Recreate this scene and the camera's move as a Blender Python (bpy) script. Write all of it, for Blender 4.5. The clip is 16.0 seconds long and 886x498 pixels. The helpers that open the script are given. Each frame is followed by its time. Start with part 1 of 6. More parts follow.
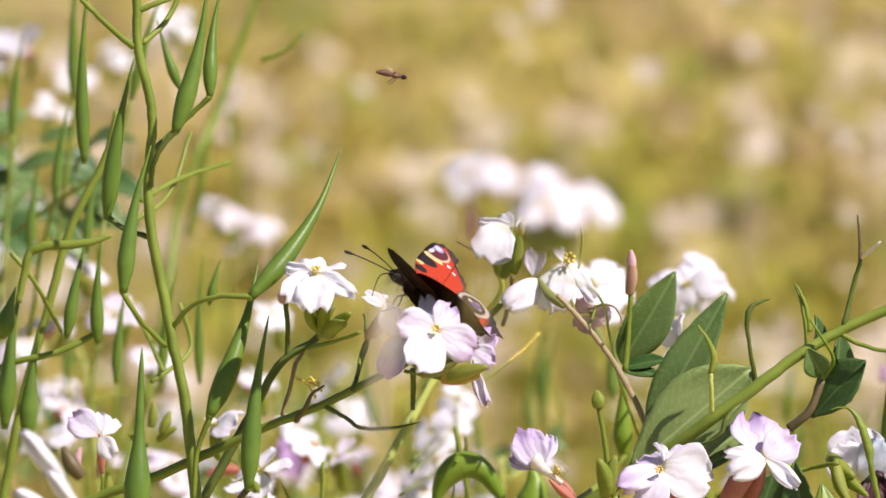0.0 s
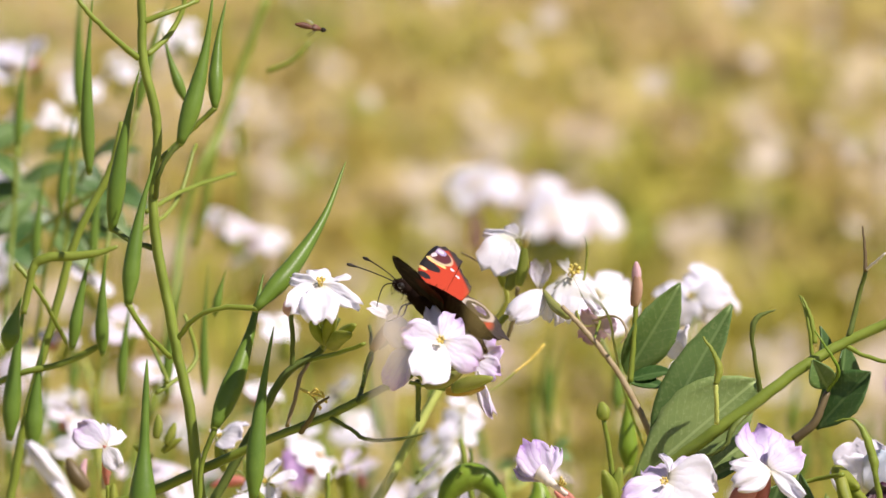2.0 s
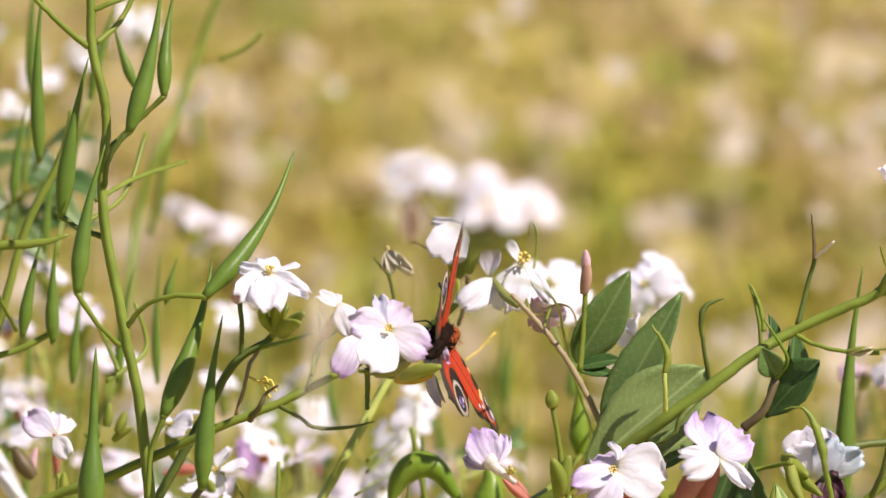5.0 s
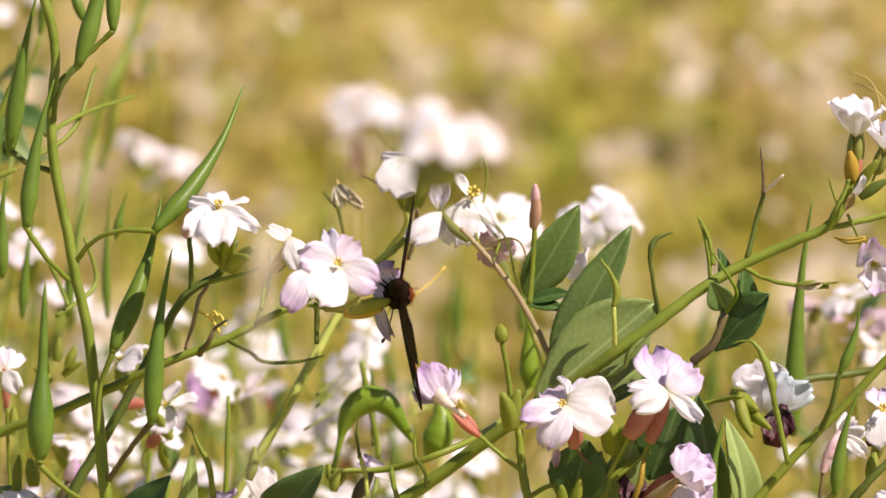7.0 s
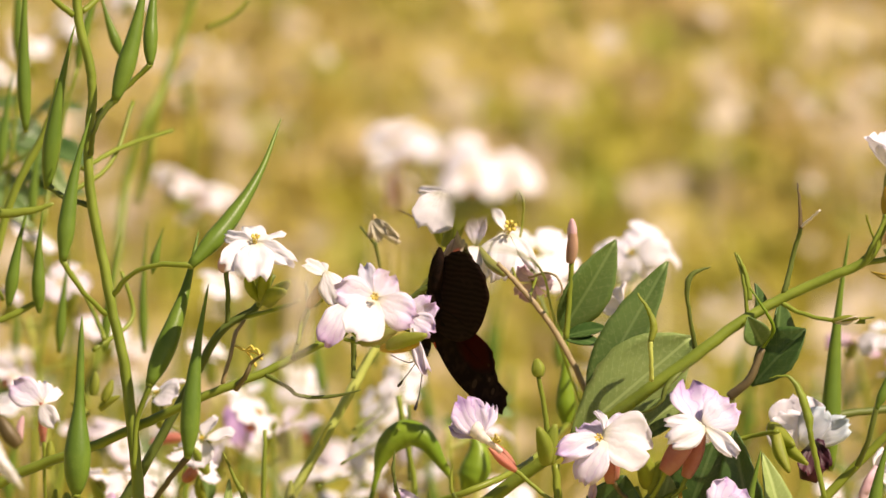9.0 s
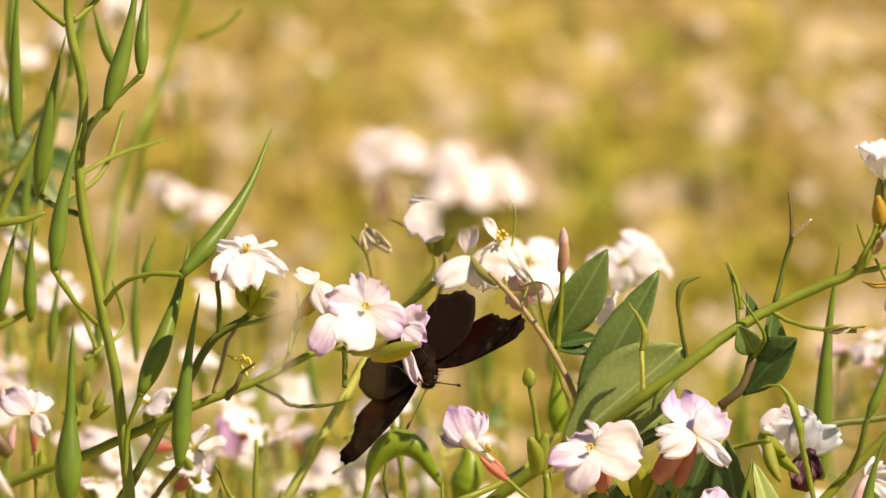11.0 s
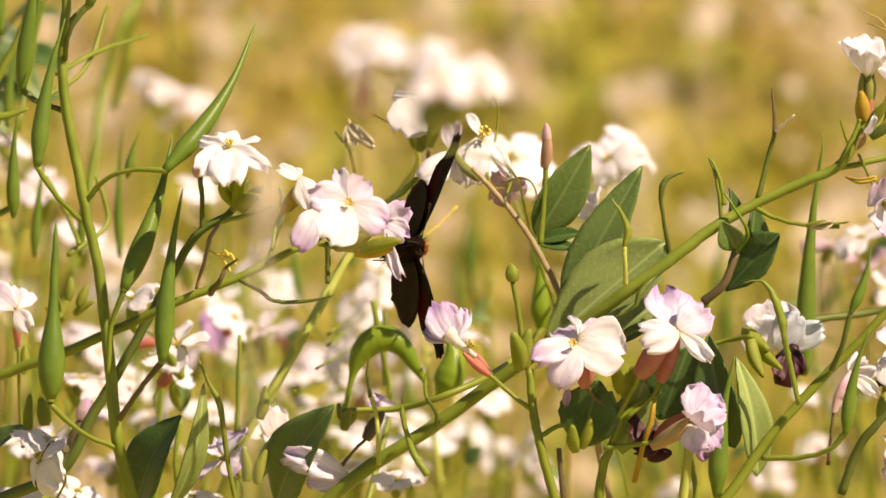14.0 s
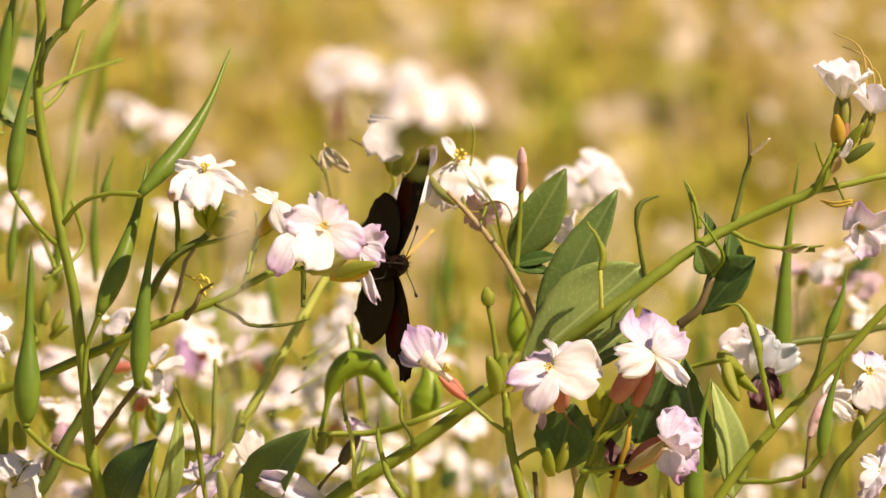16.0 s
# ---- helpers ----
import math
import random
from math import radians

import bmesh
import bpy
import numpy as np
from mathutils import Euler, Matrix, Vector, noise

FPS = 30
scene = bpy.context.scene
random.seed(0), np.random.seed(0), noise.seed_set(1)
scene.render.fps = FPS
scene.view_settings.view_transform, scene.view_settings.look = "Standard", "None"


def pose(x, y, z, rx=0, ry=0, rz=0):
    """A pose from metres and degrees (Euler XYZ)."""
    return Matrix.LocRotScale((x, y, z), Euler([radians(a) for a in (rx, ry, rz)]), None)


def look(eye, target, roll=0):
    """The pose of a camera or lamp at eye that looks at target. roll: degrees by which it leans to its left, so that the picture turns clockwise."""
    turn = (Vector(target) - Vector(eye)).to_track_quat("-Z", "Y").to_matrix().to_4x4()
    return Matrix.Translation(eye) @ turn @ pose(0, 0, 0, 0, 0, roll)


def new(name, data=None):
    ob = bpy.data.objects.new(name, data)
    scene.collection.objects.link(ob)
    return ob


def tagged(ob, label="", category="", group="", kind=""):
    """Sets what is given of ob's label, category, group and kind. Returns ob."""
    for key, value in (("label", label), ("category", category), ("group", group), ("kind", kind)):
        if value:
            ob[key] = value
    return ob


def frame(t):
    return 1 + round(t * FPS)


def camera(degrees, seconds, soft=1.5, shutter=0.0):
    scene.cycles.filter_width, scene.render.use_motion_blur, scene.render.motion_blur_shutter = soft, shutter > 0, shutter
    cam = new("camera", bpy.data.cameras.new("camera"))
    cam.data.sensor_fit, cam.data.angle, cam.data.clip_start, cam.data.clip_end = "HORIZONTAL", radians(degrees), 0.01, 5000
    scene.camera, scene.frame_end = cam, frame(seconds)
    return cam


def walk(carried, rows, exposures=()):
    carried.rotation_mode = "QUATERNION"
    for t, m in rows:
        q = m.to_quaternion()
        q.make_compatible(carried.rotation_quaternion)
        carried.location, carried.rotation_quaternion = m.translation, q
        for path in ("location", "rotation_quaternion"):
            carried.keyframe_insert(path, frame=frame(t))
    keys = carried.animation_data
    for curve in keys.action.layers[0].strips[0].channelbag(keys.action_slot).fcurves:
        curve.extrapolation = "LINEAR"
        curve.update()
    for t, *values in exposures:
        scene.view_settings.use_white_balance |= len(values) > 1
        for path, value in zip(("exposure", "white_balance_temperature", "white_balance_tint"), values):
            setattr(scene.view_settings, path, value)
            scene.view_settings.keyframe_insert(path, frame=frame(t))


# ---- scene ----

# ---- camera ----
VIEW = 6.0
cam = camera(VIEW, 16.0, soft=1.5)
cam.data.dof.use_dof = True
cam.data.dof.focus_distance = 2.0
cam.data.dof.aperture_fstop = 19.5
walk(cam, [
    (0, pose(-0.0140, -1.932, 0.978, 75.448, 0, 0.263)),
    (0.5, pose(-0.0138, -1.932, 0.978, 75.479, 0, 0.221)),
    (1, pose(-0.0136, -1.932, 0.978, 75.521, 0, 0.207)),
    (1.5, pose(-0.0134, -1.932, 0.978, 75.525, 0, 0.225)),
    (2, pose(-0.0132, -1.932, 0.978, 75.525, 0, 0.322)),
    (2.5, pose(-0.0121, -1.932, 0.978, 75.502, 0, 0.445)),
    (3, pose(-0.0111, -1.932, 0.978, 75.479, 0, 0.477)),
    (3.5, pose(-0.0100, -1.932, 0.978, 75.490, 0, 0.417)),
    (6, pose(0.0000, -1.932, 0.978, 75.287, 0, 0.171)),
    (6.5, pose(0.0000, -1.932, 0.978, 75.100, 0, 0.079)),
    (7, pose(0.0000, -1.932, 0.978, 75.000, 0, 0.000)),
    (7.5, pose(0.0000, -1.932, 0.978, 74.992, 0, 0.028)),
    (8, pose(0.0000, -1.932, 0.978, 75.050, 0, 0.127)),
    (8.5, pose(0.0000, -1.932, 0.978, 75.123, 0, 0.163)),
    (9, pose(0.0000, -1.932, 0.978, 75.234, 0, 0.258)),
    (9.2, pose(0.0003, -1.932, 0.978, 75.287, 0, 0.270)),
    (11.3, pose(0.0032, -1.932, 0.978, 75.297, 0, 0.278)),
    (11.5, pose(0.0035, -1.932, 0.978, 75.260, 0, 0.235)),
    (12, pose(0.0037, -1.932, 0.978, 75.161, 0, 0.172)),
    (12.5, pose(0.0038, -1.932, 0.978, 75.019, 0, 0.193)),
    (13, pose(0.0040, -1.932, 0.978, 74.808, 0, 0.234)),
    (13.5, pose(0.0042, -1.932, 0.978, 74.636, 0, 0.215)),
    (14, pose(0.0043, -1.932, 0.978, 74.590, 0, 0.204)),
    (14.5, pose(0.0045, -1.932, 0.978, 74.621, 0, 0.141)),
    (15, pose(0.0047, -1.932, 0.978, 74.705, 0, 0.035)),
    (15.5, pose(0.0048, -1.932, 0.978, 74.720, 0, 0.012)),
    (16, pose(0.0050, -1.932, 0.978, 74.751, 0, 0.053)),
], exposures=[(0, 0.38, 6500, 19), (3.5, 0.38, 6500, 19), (6, 0.34, 6900, 18), (9, 0.38, 8200, 18), (11.5, 0.4, 9100, 19), (16, 0.4, 9100, 19)])

# ---- light ----
SUN_TURN, SUN_HEIGHT = 115.0, 54.0
world = bpy.data.worlds.new("sky")
scene.world = world
world.use_nodes = True
sky = world.node_tree.nodes.new("ShaderNodeTexSky")
sky.sky_type = "NISHITA"
sky.sun_disc = False
sky.sun_elevation, sky.sun_rotation = radians(SUN_HEIGHT), radians(SUN_TURN)
world.node_tree.links.new(sky.outputs[0], world.node_tree.nodes["Background"].inputs[0])
world.node_tree.nodes["Background"].inputs[1].default_value = 0.057
sun = new("sun", bpy.data.lights.new("sun", "SUN"))
sun.data.energy, sun.data.angle, sun.data.color = 5.0, radians(0.6), (1.0, 0.94, 0.84)
_to_sun = Vector((math.sin(radians(SUN_TURN)) * math.cos(radians(SUN_HEIGHT)), math.cos(radians(SUN_TURN)) * math.cos(radians(SUN_HEIGHT)), math.sin(radians(SUN_HEIGHT))))
sun.matrix_world = look(_to_sun * 5, (0, 0, 0))

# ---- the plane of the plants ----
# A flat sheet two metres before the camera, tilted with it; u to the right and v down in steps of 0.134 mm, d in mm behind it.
FAR = 2.0
EYE = Vector((0, -1.932, 0.978))
RIGHT = Vector((1, 0, 0))
AHEAD = Vector((0, math.cos(radians(15)), -math.sin(radians(15))))
UP = Vector((0, math.sin(radians(15)), math.cos(radians(15))))
STEP = math.tan(radians(VIEW / 2)) / 784
MM = 0.001


def spot(u, v, d=0):
    return EYE + (FAR + d * MM) * (AHEAD + RIGHT * ((u - 784) * STEP) + UP * ((441 - v) * STEP))


def turned(x, y, z):
    """A direction from right, up and towards the viewer."""
    return (RIGHT * x + UP * y - AHEAD * z).normalized()


# ---- materials ----
def nodes_of(name):
    m = bpy.data.materials.new(name)
    m.use_nodes = True
    nt = m.node_tree
    return m, nt, nt.nodes, nt.links, nt.nodes["Principled BSDF"]


def put(nt, kind, **values):
    n = nt.nodes.new(kind)
    for key, value in values.items():
        n.inputs[key.replace("_", " ")].default_value = value
    return n


def mixed(nt, fac, a, b):
    """A colour mix: each of fac, a and b is a socket or a value."""
    n = nt.nodes.new("ShaderNodeMix")
    n.data_type = "RGBA"
    for i, x in ((0, fac), (6, a), (7, b)):
        if hasattr(x, "links"):
            nt.links.new(x, n.inputs[i])
        else:
            n.inputs[i].default_value = (*x, 1) if isinstance(x, tuple) else x
    return n.outputs[2]


def ramp(nt, socket, low, high):
    n = nt.nodes.new("ShaderNodeMapRange")
    n.interpolation_type = "SMOOTHSTEP"
    n.inputs["From Min"].default_value, n.inputs["From Max"].default_value = low, high
    nt.links.new(socket, n.inputs["Value"])
    return n.outputs["Result"]


def calc(nt, op, a, b=0.0, c=0.0):
    n = nt.nodes.new("ShaderNodeMath")
    n.operation = op
    for i, x in enumerate((a, b, c)):
        if hasattr(x, "links"):
            nt.links.new(x, n.inputs[i])
        else:
            n.inputs[i].default_value = x
    return n.outputs[0]


def speckle(nt, scale, detail=4.0):
    co = nt.nodes.new("ShaderNodeTexCoord")
    n = put(nt, "ShaderNodeTexNoise", Scale=scale, Detail=detail)
    nt.links.new(co.outputs["Object"], n.inputs["Vector"])
    return n.outputs["Fac"]


def see_through(nt, bsdf, colour, share):
    """Light that shines through a thin leaf or petal."""
    out = nt.nodes["Material Output"]
    t = nt.nodes.new("ShaderNodeBsdfTranslucent")
    if hasattr(colour, "links"):
        nt.links.new(colour, t.inputs["Color"])
    else:
        t.inputs["Color"].default_value = (*colour, 1)
    mix = nt.nodes.new("ShaderNodeMixShader")
    mix.inputs[0].default_value = share
    nt.links.new(bsdf.outputs[0], mix.inputs[1])
    nt.links.new(t.outputs[0], mix.inputs[2])
    nt.links.new(mix.outputs[0], out.inputs[0])


def green(name, a, b, c, rough=0.45, through_share=0.0, scale=90.0):
    """Plant skin: two greens in soft patches, a third in fine flecks, and a fine relief."""
    m, nt, nodes, links, p = nodes_of(name)
    broad, fine = speckle(nt, scale), speckle(nt, scale * 14, 6)
    col = mixed(nt, ramp(nt, broad, 0.35, 0.65), a, b)
    col = mixed(nt, ramp(nt, fine, 0.6, 0.9), col, c)
    info = nt.nodes.new("ShaderNodeObjectInfo")
    col = mixed(nt, calc(nt, "MULTIPLY", info.outputs["Random"], 0.35), col, tuple(x * y for x, y in zip(a, (1.35, 1.1, 0.8))))
    links.new(col, p.inputs["Base Color"])
    p.inputs["Roughness"].default_value = rough
    p.inputs["Specular IOR Level"].default_value = 0.32
    bump = put(nt, "ShaderNodeBump", Strength=0.3, Distance=0.0002)
    links.new(fine, bump.inputs["Height"])
    links.new(bump.outputs[0], p.inputs["Normal"])
    if through_share:
        see_through(nt, p, col, through_share)
    return m


def leaf_skin(name, a, b, c, rough, through_share, scale):
    """A leaf blade: greens in patches, a pale midrib and slanting side veins, faint relief. The leaf lies along x."""
    m, nt, nodes, links, p = nodes_of(name)
    broad, fine = speckle(nt, scale), speckle(nt, scale * 14, 6)
    co = nt.nodes.new("ShaderNodeTexCoord")
    sep = nt.nodes.new("ShaderNodeSeparateXYZ")
    links.new(co.outputs["Object"], sep.inputs[0])
    across = calc(nt, "ABSOLUTE", sep.outputs[1])
    slant = calc(nt, "ADD", calc(nt, "SUBTRACT", sep.outputs[0], calc(nt, "MULTIPLY", across, 1.1)), calc(nt, "MULTIPLY", broad, 0.004))
    side = calc(nt, "SUBTRACT", 1.0, ramp(nt, calc(nt, "ABSOLUTE", calc(nt, "SINE", calc(nt, "MULTIPLY", slant, 1150.0))), 0.0, 0.3))
    rib = calc(nt, "SUBTRACT", 1.0, ramp(nt, across, 0.00015, 0.0005))
    vein = calc(nt, "MAXIMUM", calc(nt, "MULTIPLY", side, 0.13), calc(nt, "MULTIPLY", rib, 0.45))
    col = mixed(nt, ramp(nt, broad, 0.35, 0.65), a, b)
    col = mixed(nt, ramp(nt, fine, 0.5, 0.75), col, c)
    col = mixed(nt, vein, col, tuple(min(1, x * 1.5 + 0.03) for x in c))
    links.new(col, p.inputs["Base Color"])
    p.inputs["Roughness"].default_value = rough
    bump = put(nt, "ShaderNodeBump", Strength=0.3, Distance=0.0003)
    links.new(calc(nt, "ADD", vein, calc(nt, "MULTIPLY", fine, 0.4)), bump.inputs["Height"])
    links.new(bump.outputs[0], p.inputs["Normal"])
    see_through(nt, p, col, through_share)
    return m


def petal_skin(name, pale, tint, edge, veins, share=0.42):
    """A petal: pale base, a tint towards the rim, fine branching veins along it."""
    m, nt, nodes, links, p = nodes_of(name)
    co = nt.nodes.new("ShaderNodeTexCoord")
    sep = nt.nodes.new("ShaderNodeSeparateXYZ")
    links.new(co.outputs["Object"], sep.inputs[0])
    x, y = sep.outputs[0], sep.outputs[1]
    wob = calc(nt, "MULTIPLY", calc(nt, "SUBTRACT", speckle(nt, 350, 3), 0.5), 0.28)
    fan = calc(nt, "ADD", calc(nt, "DIVIDE", y, calc(nt, "ADD", x, 0.003)), wob)
    lines = calc(nt, "ABSOLUTE", calc(nt, "SINE", calc(nt, "MULTIPLY", fan, 17.0)))
    vein = calc(nt, "MULTIPLY", calc(nt, "SUBTRACT", 1.0, ramp(nt, lines, 0.05, 0.4)), veins)
    rim = calc(nt, "MULTIPLY", ramp(nt, calc(nt, "ADD", x, calc(nt, "MULTIPLY", wob, 0.01)), 0.004, 0.0125), edge)
    info = nt.nodes.new("ShaderNodeObjectInfo")
    rim = calc(nt, "MULTIPLY", rim, calc(nt, "ADD", 0.5, info.outputs["Random"]))
    fac = calc(nt, "MINIMUM", calc(nt, "ADD", rim, vein), 1.0)
    col = mixed(nt, fac, pale, tint)
    yellow = calc(nt, "SUBTRACT", 1.0, ramp(nt, x, 0.0, 0.0028))
    col = mixed(nt, calc(nt, "MULTIPLY", yellow, 0.4), col, (0.72, 0.68, 0.3))
    links.new(col, p.inputs["Base Color"])
    p.inputs["Roughness"].default_value = 0.55
    bump = put(nt, "ShaderNodeBump", Strength=0.3, Distance=0.0002)
    links.new(lines, bump.inputs["Height"])
    links.new(bump.outputs[0], p.inputs["Normal"])
    see_through(nt, p, col, share)
    return m


STEM = green("stem_green", (0.145, 0.2, 0.027), (0.2, 0.262, 0.04), (0.3, 0.32, 0.08), 0.42)
STEM_DARK = green("stem_dark", (0.085, 0.12, 0.026), (0.12, 0.165, 0.036), (0.13, 0.11, 0.04), 0.5)
STEM_PALE = green("stem_pale", (0.37, 0.44, 0.11), (0.45, 0.51, 0.14), (0.5, 0.54, 0.2), 0.5)
STEM_RED = green("stem_red", (0.26, 0.205, 0.12), (0.32, 0.265, 0.165), (0.21, 0.2, 0.1))
STEM_BROWN = green("stem_brown", (0.1, 0.078, 0.042), (0.15, 0.118, 0.062), (0.08, 0.06, 0.04))
POD = green("pod_green", (0.085, 0.158, 0.022), (0.125, 0.207, 0.03), (0.19, 0.25, 0.055), 0.4, 0.0, 120)
POD_PEA = green("pea_pod_green", (0.12, 0.22, 0.02), (0.2, 0.3, 0.03), (0.24, 0.33, 0.06), 0.36, 0.1, 60)
LEAF = leaf_skin("leaf_green", (0.1, 0.185, 0.045), (0.135, 0.225, 0.06), (0.18, 0.26, 0.085), 0.46, 0.25, 70)
LEAF_DARK = leaf_skin("leaf_dark", (0.045, 0.11, 0.026), (0.07, 0.145, 0.034), (0.1, 0.17, 0.05), 0.42, 0.2, 70)
LEAF_PALE = leaf_skin("leaf_pale", (0.19, 0.275, 0.08), (0.24, 0.325, 0.1), (0.29, 0.37, 0.14), 0.5, 0.08, 70)
BUD = green("bud_green", (0.26, 0.33, 0.05), (0.36, 0.4, 0.08), (0.42, 0.42, 0.14), 0.5, 0.4, 200)
CALYX = green("calyx_green", (0.22, 0.27, 0.07), (0.3, 0.3, 0.1), (0.32, 0.22, 0.13), 0.5, 0.15, 200)
CALYX_PINK = green("calyx_pink", (0.52, 0.19, 0.16), (0.6, 0.3, 0.24), (0.5, 0.34, 0.2), 0.5, 0.35, 200)
GOLD = green("calyx_gold", (0.4, 0.27, 0.04), (0.52, 0.38, 0.07), (0.3, 0.22, 0.05), 0.5, 0.2, 200)
ANTHER = green("anther_yellow", (0.66, 0.52, 0.1), (0.74, 0.62, 0.18), (0.6, 0.42, 0.08), 0.7, 0.0, 900)
DRY = green("dry_straw", (0.44, 0.35, 0.14), (0.52, 0.43, 0.2), (0.36, 0.27, 0.11), 0.7, 0.2, 200)
PETAL_GREY = petal_skin("petal_grey", (0.66, 0.66, 0.78), (0.56, 0.5, 0.7), 0.4, 0.2)
PETAL_WHITE = petal_skin("petal_white", (0.89, 0.88, 0.95), (0.76, 0.66, 0.88), 0.2, 0.1)
PETAL_LILAC = petal_skin("petal_lilac", (0.86, 0.83, 0.96), (0.6, 0.36, 0.74), 0.6, 0.2)
PETAL_VEINED = petal_skin("petal_veined", (0.82, 0.76, 0.92), (0.5, 0.28, 0.68), 0.55, 0.36)
PETAL_PINK = petal_skin("petal_pink", (0.74, 0.6, 0.68), (0.5, 0.26, 0.5), 0.6, 0.4)
PETAL_BLUE = petal_skin("petal_blue", (0.8, 0.82, 0.9), (0.42, 0.62, 0.76), 0.8, 0.1)
SALMON = green("bud_salmon", (0.46, 0.27, 0.19), (0.54, 0.35, 0.25), (0.42, 0.3, 0.2), 0.5, 0.2, 200)
KEEL = green("keel_maroon", (0.025, 0.005, 0.018), (0.07, 0.01, 0.022), (0.02, 0.004, 0.022), 0.5, 0.1, 200)
PINK = green("bud_pink", (0.62, 0.4, 0.48), (0.68, 0.5, 0.58), (0.55, 0.34, 0.48), 0.55, 0.2, 300)
IVORY = green("petal_ivory", (0.78, 0.74, 0.7), (0.8, 0.76, 0.76), (0.7, 0.62, 0.68), 0.6, 0.25, 400)
PETAL_PURPLE = petal_skin("petal_purple", (0.62, 0.42, 0.72), (0.5, 0.26, 0.62), 0.6, 0.2)


IVORY_PETAL = petal_skin("petal_ivory_dry", (0.76, 0.7, 0.55), (0.6, 0.5, 0.4), 0.4, 0.3)
DRY_PETAL = petal_skin("petal_straw", (0.6, 0.46, 0.26), (0.42, 0.28, 0.14), 0.6, 0.3)


KEEL_PETAL = petal_skin("petal_maroon", (0.05, 0.008, 0.02), (0.11, 0.016, 0.03), 0.6, 0.3, 0.2)


PETAL_PALE = petal_skin("petal_pale_pink", (0.86, 0.82, 0.91), (0.74, 0.56, 0.74), 0.4, 0.1)


# ---- mesh helpers ----
def mesh_of(name, verts, faces, mats, marks=None, smooth=True):
    me = bpy.data.meshes.new(name)
    me.from_pydata([tuple(v) for v in verts], [], faces)
    for m in mats:
        me.materials.append(m)
    if marks is not None:
        me.polygons.foreach_set("material_index", marks)
    me.polygons.foreach_set("use_smooth", [smooth] * len(me.polygons))
    me.update()
    return me


def part(name, me, parent, m=Matrix(), label=""):
    ob = new(name, me)
    ob.parent = parent
    ob.matrix_basis = m
    return tagged(ob, label)


def smooth_line(pts, n=7):
    """A centripetal Catmull-Rom line through the points."""
    pts = [Vector(p) for p in pts]
    ext = [pts[0] * 2 - pts[1]] + pts + [pts[-1] * 2 - pts[-2]]
    line = []
    for i in range(1, len(ext) - 2):
        a, b, c, d = ext[i - 1:i + 3]
        t1 = max(1e-6, (b - a).length) ** 0.5
        t2 = t1 + max(1e-6, (c - b).length) ** 0.5
        t3 = t2 + max(1e-6, (d - c).length) ** 0.5
        for j in range(n):
            t = t1 + (t2 - t1) * j / n
            a1 = a.lerp(b, t / t1)
            a2 = b.lerp(c, (t - t1) / (t2 - t1))
            a3 = c.lerp(d, (t - t2) / (t3 - t2))
            b1 = a1.lerp(a2, t / t2)
            b2 = a2.lerp(a3, (t - t1) / (t3 - t1))
            line.append(b1.lerp(b2, (t - t1) / (t2 - t1)))
    line.append(pts[-1])
    return line


def tube(line, radius, sides=8):
    """Rings along the line; radius(s) in metres for s from 0 to 1. Returns vertices and faces."""
    verts, faces = [], []
    n = len(line)
    side = None
    for i, p in enumerate(line):
        t = (line[min(i + 1, n - 1)] - line[max(i - 1, 0)]).normalized()
        if side is None:
            side = t.orthogonal().normalized()
        side = (side - t * side.dot(t)).normalized()
        other = t.cross(side)
        r = radius(i / (n - 1))
        for k in range(sides):
            a = 2 * math.pi * k / sides
            verts.append(p + (side * math.cos(a) + other * math.sin(a)) * r)
    for i in range(n - 1):
        for k in range(sides):
            k2 = (k + 1) % sides
            faces.append((i * sides + k, i * sides + k2, (i + 1) * sides + k2, (i + 1) * sides + k))
    faces.append(tuple(range(sides))[::-1])
    faces.append(tuple((n - 1) * sides + k for k in range(sides)))
    return verts, faces


def steps(values):
    """A smooth radius along s through evenly spaced values, given in steps of the sheet."""
    unit = FAR * STEP

    def r(s):
        x = s * (len(values) - 1)
        i = min(int(x), len(values) - 2)
        f = x - i
        return unit * (values[i] * (1 - f) + values[i + 1] * f)
    return r


def local(parent, p):
    return Matrix.Translation(p - parent.location)


def stalk(parent, name, pts, radii, material, label="", sides=10, root=None, rib=0.08):
    """A stem or twig through (u, v, d) points; root carries it down to the ground at the plant's foot."""
    line = [spot(*p) for p in pts]
    if root:
        last = line[-1]
        foot = parent.location
        on = last + (last - line[-2]).normalized() * 0.05
        line += [on, Vector((foot.x * 0.7 + on.x * 0.3, foot.y * 0.7 + on.y * 0.3, on.z * 0.45)), foot]
    line = smooth_line(line)
    shake = random.Random(len(bpy.data.objects))
    o = line[0].copy()
    line = [p - o + Vector((shake.gauss(0, 1), shake.gauss(0, 1), shake.gauss(0, 1))) * 0.00006 for p in line]
    rad = steps(radii)
    lump = shake.uniform(0, 6)
    v, f = tube(line, lambda s: rad(s) * (1 + 0.025 * math.sin(s * 23 + lump) + 0.015 * math.sin(s * 61 + 2 * lump)), sides)
    for k, q in enumerate(v):
        c = line[k // sides]
        v[k] = c + (q - c) * (1 + rib * math.cos(2.5 * (k % sides) * 2 * math.pi / sides + lump) + shake.uniform(-0.3, 0.3) * rib)
    return part(name, mesh_of(name, v, f, [material]), parent, local(parent, o), label)


def plant(label, foot, category="plant"):
    """An Empty at the plant's foot on the ground, below the place (u, v, d)."""
    p = spot(*foot)
    ob = new("wild_radish_plant")
    ob.location = (p.x, p.y, 0)
    return tagged(ob, label, category)


